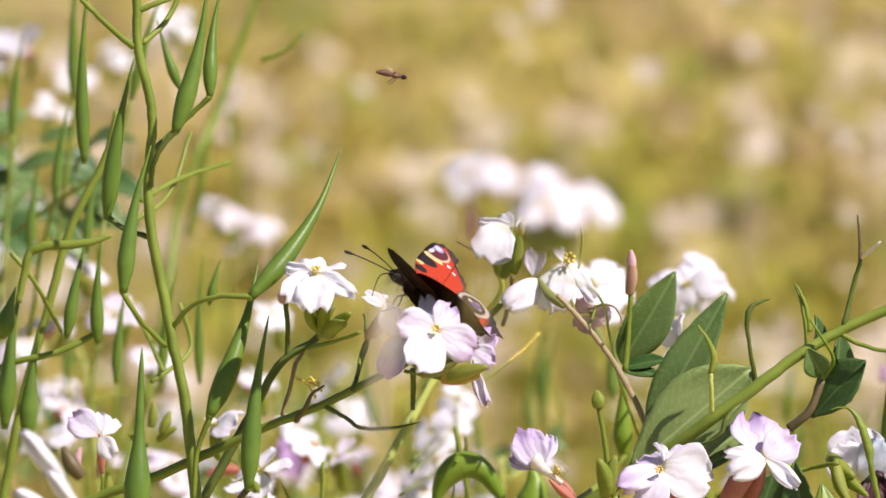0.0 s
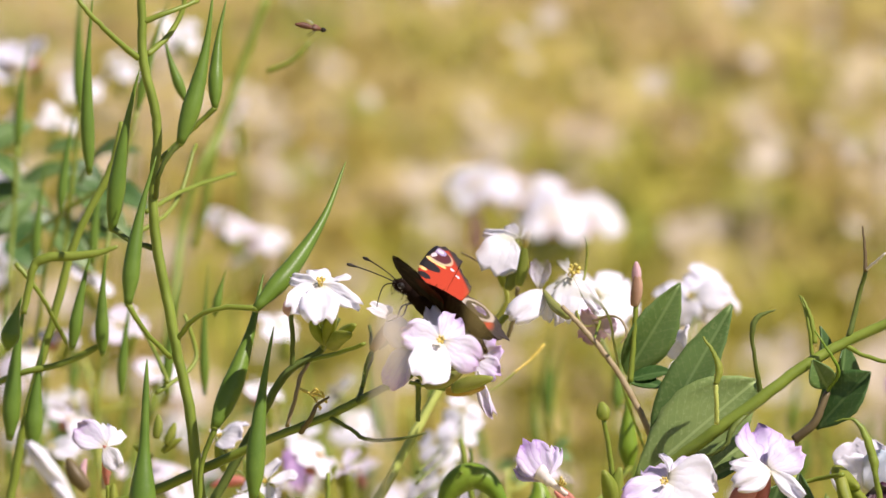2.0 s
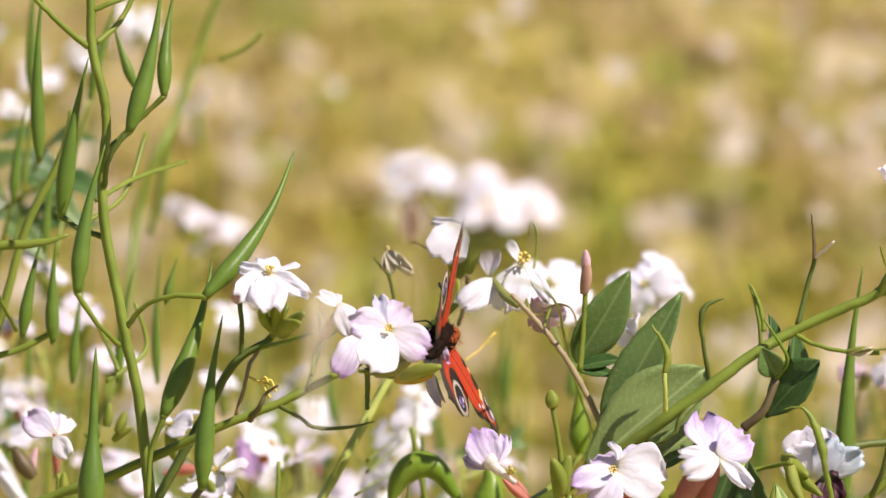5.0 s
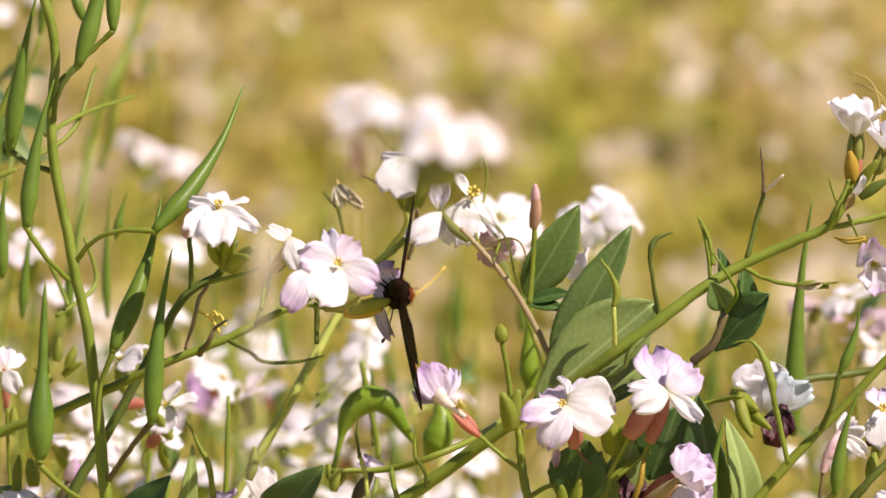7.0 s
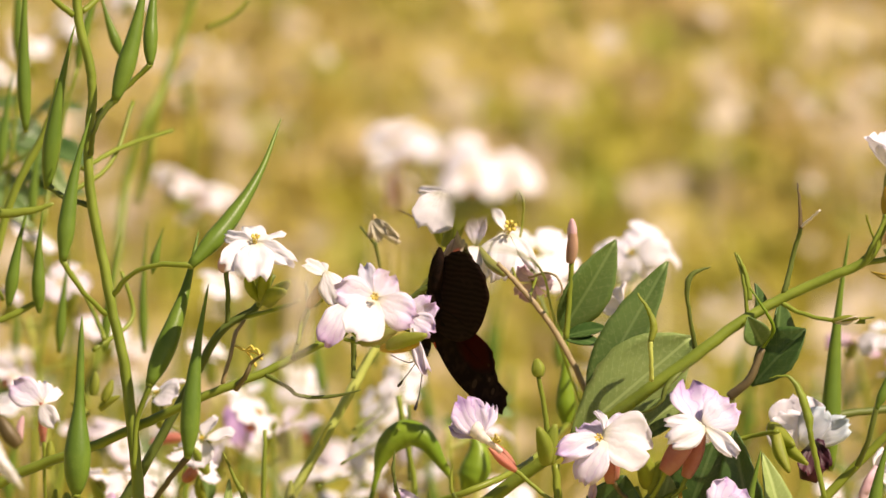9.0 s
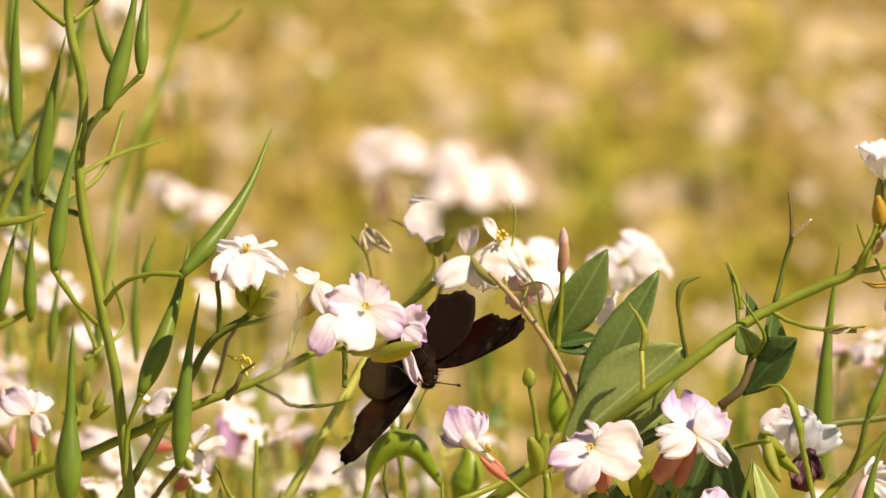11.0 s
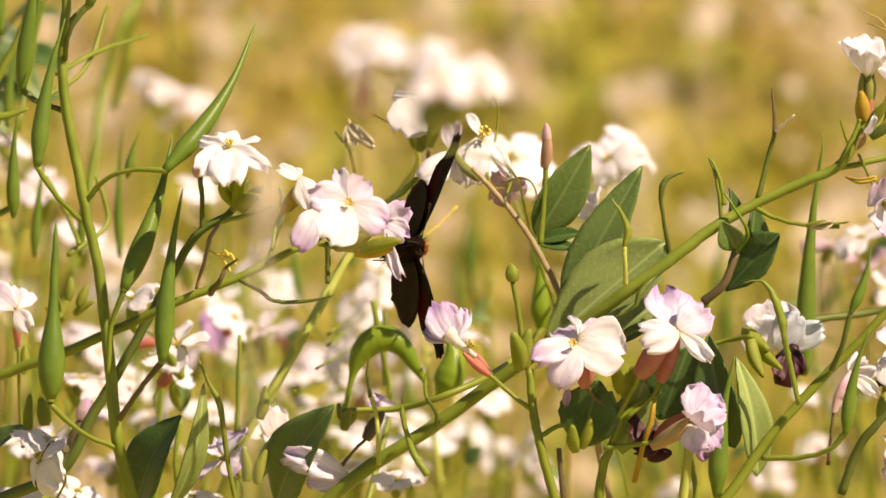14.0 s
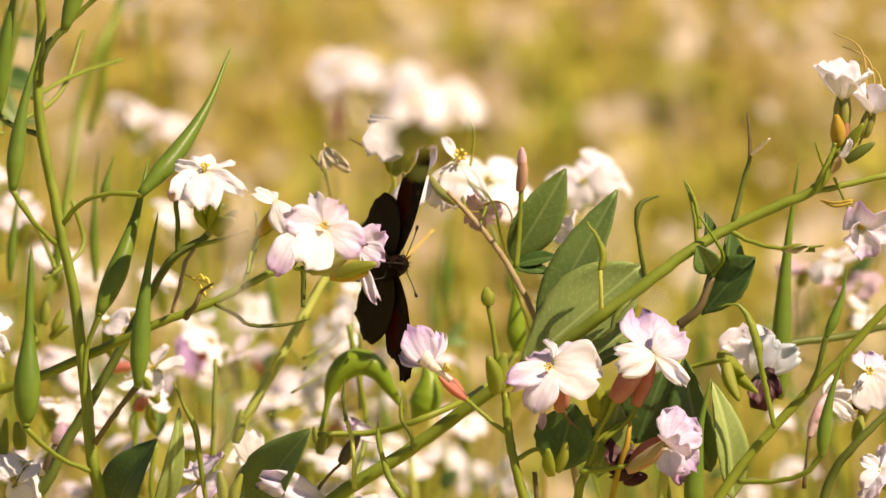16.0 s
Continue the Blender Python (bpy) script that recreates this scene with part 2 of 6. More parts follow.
POD_SHAPE = (0.42, 0.62, 0.86, 0.99, 1.0, 0.95, 0.86, 0.76, 0.66, 0.55, 0.45, 0.37, 0.3, 0.24, 0.19, 0.14, 0.05)


LENS_SHAPE = (0.3, 0.72, 0.95, 1.0, 0.97, 0.88, 0.72, 0.54, 0.42, 0.36, 0.33, 0.31, 0.28, 0.25, 0.2, 0.14, 0.05)


BEAN_SHAPE = (0.25, 0.5, 0.72, 0.88, 0.97, 1.0, 0.99, 0.96, 0.9, 0.83, 0.74, 0.63, 0.52, 0.4, 0.28, 0.16, 0.05)


def pod(parent, base, tip, width, bend=0.0, twist=0, material=None, shape=POD_SHAPE):
    """A tapering seed pod from base to tip: swollen low down, with a long pointed beak, two seams and a collar."""
    a, b = spot(*base), spot(*tip)
    axis = b - a
    off = axis.cross(AHEAD).normalized() * axis.length * bend
    line = smooth_line([a, a.lerp(b, 0.33) + off * 0.9, a.lerp(b, 0.66) + off, b], 8)
    line = [p - a for p in line]
    unit = FAR * STEP * width / 2
    n = len(POD_SHAPE) - 1

    def r(s):
        i = min(int(s * n), n - 1)
        f = s * n - i
        lumps = 1 + 0.035 * math.sin(s * 31 + twist) * max(0, 1 - s * 1.4)
        return unit * lumps * (shape[i] * (1 - f) + shape[i + 1] * f)
    v, f = tube(line, r, 12)
    ob = part("pod", mesh_of("pod", v, f, [material or POD]), parent, local(parent, a))
    c, cf = tube([-axis.normalized() * 0.0006, Vector(), axis.normalized() * 0.0005], lambda s: unit * (0.34 if s < 0.9 else 0.3), 8)
    part("collar", mesh_of("collar", c, cf, [STEM]), ob)
    return ob


def sheet(rows, mats, thick=0.00016, marks=None):
    """A thin two-sided skin over a grid of points."""
    nr, nc = len(rows), len(rows[0])
    top = [p for r in rows for p in r]
    normals = []
    for i in range(nr):
        for j in range(nc):
            du = rows[i][min(j + 1, nc - 1)] - rows[i][max(j - 1, 0)]
            dv = rows[min(i + 1, nr - 1)][j] - rows[max(i - 1, 0)][j]
            nrm = dv.cross(du)
            normals.append(nrm.normalized() if nrm.length > 1e-12 else Vector((0, 0, 1)))
    verts = top + [p - n * thick for p, n in zip(top, normals)]
    m = nr * nc
    faces = []
    for i in range(nr - 1):
        for j in range(nc - 1):
            a, b, c, d = i * nc + j, i * nc + j + 1, (i + 1) * nc + j + 1, (i + 1) * nc + j
            faces += [(a, d, c, b), (m + a, m + b, m + c, m + d)]
    rim = [j for j in range(nc)] + [i * nc + nc - 1 for i in range(1, nr)] + [(nr - 1) * nc + j for j in range(nc - 2, -1, -1)] + [i * nc for i in range(nr - 2, 0, -1)]
    for k, a in enumerate(rim):
        b = rim[(k + 1) % len(rim)]
        faces.append((a, b, m + b, m + a))
    return verts, faces


# ---- flowers ----
def petal_mesh(seed, droop, cup, ruffle, material, length=9.8, wide=8.8):
    """One petal along +x: a narrow claw, a broad rounded limb with a notched, ruffled rim."""
    rnd = random.Random(seed)
    ph = rnd.uniform(0, 6)
    notch, off = rnd.uniform(0.0, 0.12), rnd.uniform(-0.3, 0.3)
    rows = []
    for i in range(12):
        s = i / 11
        half = wide / 2 * (0.2 + 0.8 * math.sin(min(1, s * 1.75 + 0.04) * math.pi / 2) ** 1.35) * (1 if s < 0.72 else math.sqrt(max(0.0, 1 - ((s - 0.72) / 0.36) ** 2)))
        row = []
        for j in range(9):
            w = j / 4 - 1
            x = length * s * (1 - 0.10 * s * w * w - notch * s * math.exp(-((w - off) / 0.25) ** 2) + 0.04 * s ** 4 * math.sin(w * 9 + ph * 2) + 0.09 * s ** 4 * noise.noise(Vector((w * 4 + ph, seed * 1.7, 2))))
            z = -droop * length * s * s + cup * half * w * w * 0.5 + ruffle * s * s * math.sin(w * 5.5 + ph + s * 3) * 0.5 + 0.6 * s * (1 - s) + 1.0 * s * noise.noise(Vector((s * 3.5, w * 3 + ph, seed))) + 0.35 * s * noise.noise(Vector((s * 8, w * 6 + ph, seed + 5)))
            row.append(Vector((x, half * w * (1 + 0.06 * math.sin(s * 8 + ph + (1.7 if w > 0 else 0))), z)) * MM)
        rows.append(row)
    v, f = sheet(rows, [material], 0.0001)
    return mesh_of("petal", v, f, [material])


PETALS = {}


def petal_kind(material, shape):
    key = (material.name, shape)
    if key not in PETALS:
        droop, cup, ruffle = {"flat": (0.1, 0.1, 1.1), "droop": (0.3, -0.25, 1.2), "cup": (-0.1, 0.5, 1.2), "old": (0.1, 1.1, 1.8), "frill": (0.12, 0.2, 2.2)}[shape]
        PETALS[key] = [petal_mesh(11 * k + len(PETALS), droop + (k - 1.5) * 0.07, cup + (k % 2) * 0.2, ruffle, material, 9.8 + 0.8 * (k % 3 - 1), 7.4 + 1.2 * (k % 3)) for k in range(6)]
    return PETALS[key]


def calyx_mesh(name, material):
    v, f = [], []
    for k in range(4):
        a = k * math.pi / 2 + 0.4
        d = Vector((math.cos(a), math.sin(a), 0))
        line = smooth_line([Vector((0, 0, -0.0003)), d * 0.0010 + Vector((0, 0, 0.001)), d * 0.0012 + Vector((0, 0, 0.0045)), d * 0.0016 + Vector((0, 0, 0.0075))], 3)
        tv, tf = tube(line, lambda s: 0.0011 * (0.75 + 0.4 * math.sin(s * 3.1) - 0.75 * max(0, s - 0.7) / 0.3 * 0.85), 6)
        f += [tuple(i + len(v) for i in q) for q in tf]
        v += tv
    return mesh_of(name, v, f, [material])


def stamen_mesh():
    v, f = [], []
    for k in range(6):
        a = k * math.pi / 3
        d = Vector((math.cos(a), math.sin(a), 0))
        line = [d * 0.0005 + Vector((0, 0, 0.005)), d * 0.0006 + Vector((0, 0, 0.0066)), d * 0.0009 + Vector((0, 0, 0.0078))]
        for ln, r in ((smooth_line(line, 3), 0.00018), ([line[-1] - d * 0.0003, line[-1] + d * 0.0002 + Vector((0, 0, 0.0005)), line[-1] + d * 0.0003 + Vector((0, 0, 0.0007))], 0.0004)):
            tv, tf = tube(ln, lambda s, r=r: r, 5)
            f += [tuple(i + len(v) for i in q) for q in tf]
            v += tv
    return mesh_of("stamen_tuft", v, f, [ANTHER])


CALYX_MESH = {m.name: calyx_mesh("flower", m) for m in (CALYX, CALYX_PINK, BUD)}
STAMENS = stamen_mesh()


def flower(parent, at, axis, size=1.0, petals=None, shape="flat", spin=0.0, calyx=None, stalk_to=None, tilts=(0, 0, 0, 0), keep=(0, 1, 2, 3), r=2.4, stem_material=None):
    """A four-petalled flower whose mouth is at (u, v, d) and faces axis (right, up, to the viewer)."""
    petals, calyx = petals or PETAL_WHITE, calyx or CALYX
    ax = turned(*axis)
    q = ax.to_track_quat("Z", "Y").to_matrix().to_4x4()
    mouth = spot(*at)
    base = mouth - ax * 0.0072 * size
    m = Matrix.Translation(base - parent.location) @ q @ Matrix.Rotation(radians(spin), 4, "Z") @ Matrix.Diagonal((size, size, size, 1))
    ob = part("flower", CALYX_MESH[calyx.name], parent, m)
    kinds = petal_kind(petals, shape)
    rnd = random.Random(int(at[0] * 3 + at[1]))
    for k in keep:
        pm = Matrix.Rotation(radians(k * 90 + 14 * ((k * 7 + int(spin)) % 3 - 1)), 4, "Z") @ Matrix.Translation((0.0009, 0, 0.0068)) @ Matrix.Rotation(radians(-tilts[k] + rnd.uniform(-16, 16)), 4, "Y") @ Matrix.Rotation(radians(rnd.uniform(-22, 22)), 4, "X") @ Matrix.Diagonal((rnd.uniform(0.88, 1.1), rnd.uniform(1.0, 1.25), 1, 1))
        part("petal", kinds[(k + int(spin)) % 6], ob, pm)
    part("stamen_tuft", STAMENS, ob, Matrix.Diagonal((0.62, 0.62, 0.9, 1)))
    if stalk_to:
        e = spot(*stalk_to)
        mid = base - ax * 0.004 * size
        line = smooth_line([base + ax * 0.0003, mid.lerp(e, 0.12), mid.lerp(e, 0.55), e], 5)
        o = line[0].copy()
        tv, tf = tube([p - o for p in line], steps([r, r * 0.9, r, r * 1.15]), 6)
        part("flower_stalk", mesh_of("flower_stalk", tv, tf, [stem_material or STEM]), parent, local(parent, o))
    return ob


def bud(parent, base, tip, width, material=None, name="bud"):
    """A bud or a calyx of four keeled sepals, widest low down, with a blunt tip."""
    a, b = spot(*base), spot(*tip)
    rnd = random.Random(int(base[0] * 5 + tip[1]))
    axis = b - a
    off = axis.cross(AHEAD).normalized() * axis.length * rnd.uniform(-0.06, 0.06)
    line = [p - a for p in smooth_line([a, a.lerp(b, 0.5) + off, b], 6)]
    u = FAR * STEP * width / 2
    v, f = tube(line, lambda s: u * max(0.08, math.sin((0.16 + 0.78 * s) ** 0.92 * math.pi) ** 0.75), 12)
    turn = rnd.uniform(0, 3)
    for k, q in enumerate(v):
        c = line[k // 12]
        v[k] = c + (q - c) * (1 + 0.1 * math.cos(4 * (k % 12) * math.pi / 6 + turn) + rnd.uniform(-0.03, 0.03))
    return part(name, mesh_of(name, v, f, [material or BUD]), parent, local(parent, a))


def leaf(parent, base, tip, width, face, material=None, fold=0.25, bend=0.1, name="leaf", peak=0.42):
    """A pointed leaf from base to tip, folded along its midrib; face is the way its upper side looks."""
    a, b = spot(*base), spot(*tip)
    x = (b - a)
    n = turned(*face)
    n = (n - x.normalized() * n.dot(x.normalized())).normalized()
    y = n.cross(x.normalized())
    w = FAR * STEP * width / 2
    rnd = random.Random(int(width * 7 + base[0]))
    ph = rnd.uniform(0, 6)
    rows = []
    for i in range(15):
        s = i / 14
        t = s ** (math.log(0.5) / math.log(peak))
        half = w * max(0.03, math.sin(math.pi * t) ** 0.8)
        row = []
        for j in range(9):
            c = j / 4 - 1
            h = fold * half * (abs(c) - 0.3) + bend * x.length * math.sin(math.pi * s) + 0.05 * w * math.sin(c * 4 + s * 9 + ph) * abs(c)
            row.append(Vector((x.length * s, half * c * (1 + 0.03 * math.sin(s * 40 + ph)), h)))
        rows.append(row)
    v, f = sheet(rows, [material or LEAF], 0.0003)
    turn = Matrix((x.normalized(), y, n)).transposed().to_4x4()
    return part(name, mesh_of(name, v, f, [material or LEAF]), parent, local(parent, a) @ turn)


# ---- ground and distance ----
def ground_skin():
    m, nt, nodes, links, p = nodes_of("meadow_soil")
    a, b, c = speckle(nt, 18, 5), speckle(nt, 28, 5), speckle(nt, 160, 5)
    col = mixed(nt, ramp(nt, a, 0.4, 0.62), (0.42, 0.345, 0.105), (0.37, 0.315, 0.07))
    col = mixed(nt, ramp(nt, b, 0.5, 0.7), col, (0.47, 0.385, 0.15))
    col = mixed(nt, ramp(nt, c, 0.6, 0.75), col, (0.36, 0.3, 0.1))
    links.new(col, p.inputs["Base Color"])
    p.inputs["Roughness"].default_value = 0.9
    bump = put(nt, "ShaderNodeBump", Strength=0.6, Distance=0.01)
    links.new(c, bump.inputs["Height"])
    links.new(bump.outputs[0], p.inputs["Normal"])
    return m


def build_ground():
    xs = [-1500, -300, -60, -12, -5] + [-3 + 0.25 * i for i in range(25)] + [5, 12, 60, 300, 1500]
    ys = [-1500, -300, -60, -12] + [-5 + 0.25 * i for i in range(61)] + [16, 60, 300, 1500]
    verts = [Vector((x, y, -0.03 * noise.noise(Vector((x * 0.9, y * 0.9, 0))) - 0.03 if abs(x) < 4 and -6 < y < 12 else -0.04)) for y in ys for x in xs]
    n = len(xs)
    faces = [(j * n + i, j * n + i + 1, (j + 1) * n + i + 1, (j + 1) * n + i) for j in range(len(ys) - 1) for i in range(n - 1)]
    g = new("ground", mesh_of("ground", verts, faces, [ground_skin()]))
    tagged(g, "dry tan meadow ground with patches of green", "ground", kind="structure")


def tuft_skin(name, colour):
    """One tuft's colour, varied blade by blade."""
    m, nt, nodes, links, p = nodes_of(name)
    geo = nt.nodes.new("ShaderNodeNewGeometry")
    col = mixed(nt, geo.outputs["Random Per Island"], tuple(c * 0.85 for c in colour), tuple(min(0.9, c * 1.15) for c in colour))
    col = mixed(nt, ramp(nt, speckle(nt, 300), 0.5, 0.8), col, tuple(c * 0.75 for c in colour))
    links.new(col, p.inputs["Base Color"])
    p.inputs["Roughness"].default_value = 0.8
    see_through(nt, p, col, 0.3)
    return m


def build_meadow():
    """Tufts of dry and green blades, and clumps of small pale blossoms on stalks, behind the plants."""
    rnd = random.Random(9)
    straw = [tuft_skin("tuft_straw", (0.5, 0.41, 0.1)), tuft_skin("tuft_ochre", (0.48, 0.39, 0.085)), tuft_skin("tuft_beige", (0.56, 0.44, 0.17)), tuft_skin("tuft_pink", (0.61, 0.47, 0.26))]
    fresh = [tuft_skin("tuft_olive", (0.42, 0.4, 0.06)), tuft_skin("tuft_green", (0.34, 0.38, 0.06)), tuft_skin("tuft_lime", (0.41, 0.38, 0.05))]
    for name, mats, count, label in (("dry_grass", straw, 9000, "dry straw-coloured meadow grass in low tufts"), ("green_grass", fresh, 9000, "fresh green meadow grass and weeds in low tufts")):
        verts, faces, marks = [], [], []
        for n in range(count + 8000):
            y = rnd.uniform(0.8, 4.8)
            half = 0.22 + 0.075 * (y + 2)
            x = rnd.uniform(-half, half)
            if n >= count:
                x, y = rnd.gauss(0, 1.6), rnd.gauss(1.8, 2.4)
                if abs(x) < half and 0.6 < y < 4.7:
                    continue
            patch = noise.noise(Vector((x * 44, y * 12, 3))) + 0.4 * noise.noise(Vector((x * 7, y * 2, 5))) - min(0.5, max(-0.4, 0.4 * (y - 2.05)))
            if (name == "green_grass") == (patch < rnd.uniform(-0.25, 0.45)):
                continue
            kind = rnd.randrange(len(mats))
            if name == "dry_grass":
                kind = rnd.randrange(2) + (2 if y + rnd.uniform(-0.9, 0.9) > 2.2 else 0)
            tall = rnd.uniform(0.010, 0.024)
            for _ in range(8):
                a = rnd.uniform(0, 6.28)
                out = Vector((math.cos(a), math.sin(a), 0))
                h = tall * rnd.uniform(0.5, 1.2)
                lean = out * h * rnd.uniform(0.3, 1.1)
                side = Vector((math.sin(a), -math.cos(a), 0)) * rnd.uniform(0.002, 0.0045)
                o = Vector((x, y, -0.035)) + out * rnd.uniform(0, 0.015)
                i = len(verts)
                verts += [o - side * 0.6, o + side * 0.6, o + lean * 0.4 + Vector((0, 0, h * 0.7)) + side, o + lean * 0.4 + Vector((0, 0, h * 0.7)) - side, o + lean + Vector((0, 0, h))]
                faces += [(i, i + 1, i + 2, i + 3), (i + 3, i + 2, i + 4)]
                marks += [kind, kind]
        ob = new(name, mesh_of(name, verts, faces, mats, marks, smooth=False))
        tagged(ob, label, "grass", kind="stuff")
    pale = [tuft_skin("blossom_pink", (0.6, 0.48, 0.36)), tuft_skin("blossom_pale", (0.68, 0.58, 0.48)), tuft_skin("blossom_white", (0.7, 0.62, 0.56)), straw[0]]
    verts, faces, marks = [], [], []
    for _ in range(650):
        y = rnd.uniform(1.2, 4.8)
        half = 0.22 + 0.075 * (y + 2)
        cx, cz = rnd.uniform(-half, half), rnd.uniform(0.0, 0.06)
        if noise.noise(Vector((cx * 9, y * 2.5, 8))) < rnd.uniform(-0.45, 0.35):
            continue
        kind = rnd.randrange(2)
        for _ in range(rnd.randint(1, 3)):
            c = Vector((cx + rnd.gauss(0, 0.008), y + rnd.gauss(0, 0.014), cz + rnd.gauss(0, 0.01)))
            n = Vector((rnd.gauss(0, 0.5), rnd.gauss(-0.5, 0.4), 1)).normalized()
            u = n.orthogonal().normalized()
            w = n.cross(u)
            for k in range(4):
                a = k * 1.571 + rnd.uniform(-0.15, 0.15)
                d, e = u * math.cos(a) + w * math.sin(a), w * math.cos(a) - u * math.sin(a)
                i = len(verts)
                r = rnd.uniform(0.0065, 0.0105)
                verts += [c, c + d * r * 0.6 + e * r * 0.45, c + d * r + n * 0.002 + e * r * 0.2, c + d * r + n * 0.002 - e * r * 0.2, c + d * r * 0.6 - e * r * 0.45]
                faces.append((i, i + 1, i + 2, i + 3, i + 4))
            i = len(verts)
            s = u * 0.0008
            foot = Vector((c.x, c.y, -0.04))
            verts += [c - s, c + s, foot + s, foot - s]
            faces.append((i, i + 1, i + 2, i + 3))
            marks += [kind] * 5
    # taller ones, nearer, each on its stalk
    for _ in range(170):
        d = rnd.uniform(1150, 1600)
        c = spot(rnd.uniform(-500, 2050), rnd.uniform(-330, 640), d)
        n = Vector((rnd.gauss(0, 0.5), rnd.gauss(-0.5, 0.4), 1)).normalized()
        u = n.orthogonal().normalized()
        w = n.cross(u)
        r = rnd.uniform(0.0035, 0.0065)
        for k in range(4):
            a = k * 1.571 + rnd.uniform(-0.15, 0.15)
            d, e = u * math.cos(a) + w * math.sin(a), w * math.cos(a) - u * math.sin(a)
            i = len(verts)
            verts += [c, c + d * r * 0.6 + e * r * 0.5, c + d * r + n * 0.001 + e * r * 0.25, c + d * r + n * 0.001 - e * r * 0.25, c + d * r * 0.6 - e * r * 0.5]
            faces.append((i, i + 1, i + 2, i + 3, i + 4))
        i = len(verts)
        g = u * 0.0002
        foot = Vector((c.x + rnd.gauss(0, 0.01), c.y + rnd.gauss(0, 0.02), -0.04))
        verts += [c - g, c + g, foot + g, foot - g]
        faces.append((i, i + 1, i + 2, i + 3))
        marks += [2] * 4 + [3]
    tagged(new("meadow_blossoms", mesh_of("meadow_blossoms", verts, faces, pale, marks)), "scattered pale pink and white wild radish blossoms", "flowers", kind="stuff")


# ---- plants ----
def pod_plant():
    p = plant("tall wild radish with green pointed seed pods", (225, 1150, 40))
    stalk(p, "stem", [(66, -190, 0), (70, -117, 0), (73, -27, 0), (95, 63, 0), (98, 113, 0), (91, 213, 0), (98, 303, 0), (118, 403, 0), (133, 483, 0), (158, 603, 0), (176, 763, 0), (188, 882, 0), (212, 980, 4)], [7.5, 8, 8.5, 9, 10, 11, 12.5], STEM, root=True)
    # pods with their stalks
    for stalk_pts, base, tip, width, bend, mat in (
        ([(95, 213, -1), (101, 173, -5), (120, 136, -6), (138, 118, -6)], (138, 118, -6), (196, -150, -2), 35, -0.03, STEM_DARK),
        ([(100, 150, 3), (133, 118, 4), (178, 76, 3), (200, 55, 2)], (200, 55, 2), (220, -140, 8), 27, 0.03, STEM),
        ([(122, 496, 0), (78, 452, -5), (47, 404, -8)], (46, 402, -8), (96, 140, -4), 32, 0.03, STEM),
        ([(92, 303, 2), (52, 290, 4), (18, 268, 6)], (18, 270, 6), (66, -14, 4), 33, 0.02, STEM_DARK),
        ([(134, 464, 0), (165, 427, -3), (213, 409, -6), (274, 409, -8)], (272, 410, -8), (432, 150, 10), 35, -0.055, STEM),
        ([(172, 770, -2), (178, 683, -4), (200, 622, -6)], (200, 620, -6), (286, 350, 6), 40, -0.03, STEM),
        ([(192, 850, -2), (230, 796, -8), (268, 748, -12)], (268, 748, -12), (304, 442, -10), 36, 0.02, STEM_BROWN),
        ([(186, 900, 0), (130, 876, -4), (66, 822, -8)], (70, 816, -8), (80, 500, -6), 49, 0.0, STEM),
    ):
        stalk(p, "pod_stalk", stalk_pts, [5.5, 4.6, 4.8, 6], mat, sides=8)
        pod(p, base, tip, width, bend, base[0], shape=LENS_SHAPE if base[0] == 70 else POD_SHAPE)
    stalk(p, "twig", [(64, -33, 0), (23, -67, -3), (-27, -117, -6), (-60, -160, -6)], [6, 5, 4.5, 4], STEM, sides=6)
    stalk(p, "twig", [(80, -40, 3), (115, -70, 8), (140, -112, 10), (150, -170, 10)], [6, 5.5, 5, 4], STEM, sides=6)
    stalk(p, "twig", [(74, -98, 0), (110, -112, 0), (170, -135, 4)], [6, 5, 4], STEM, sides=6)


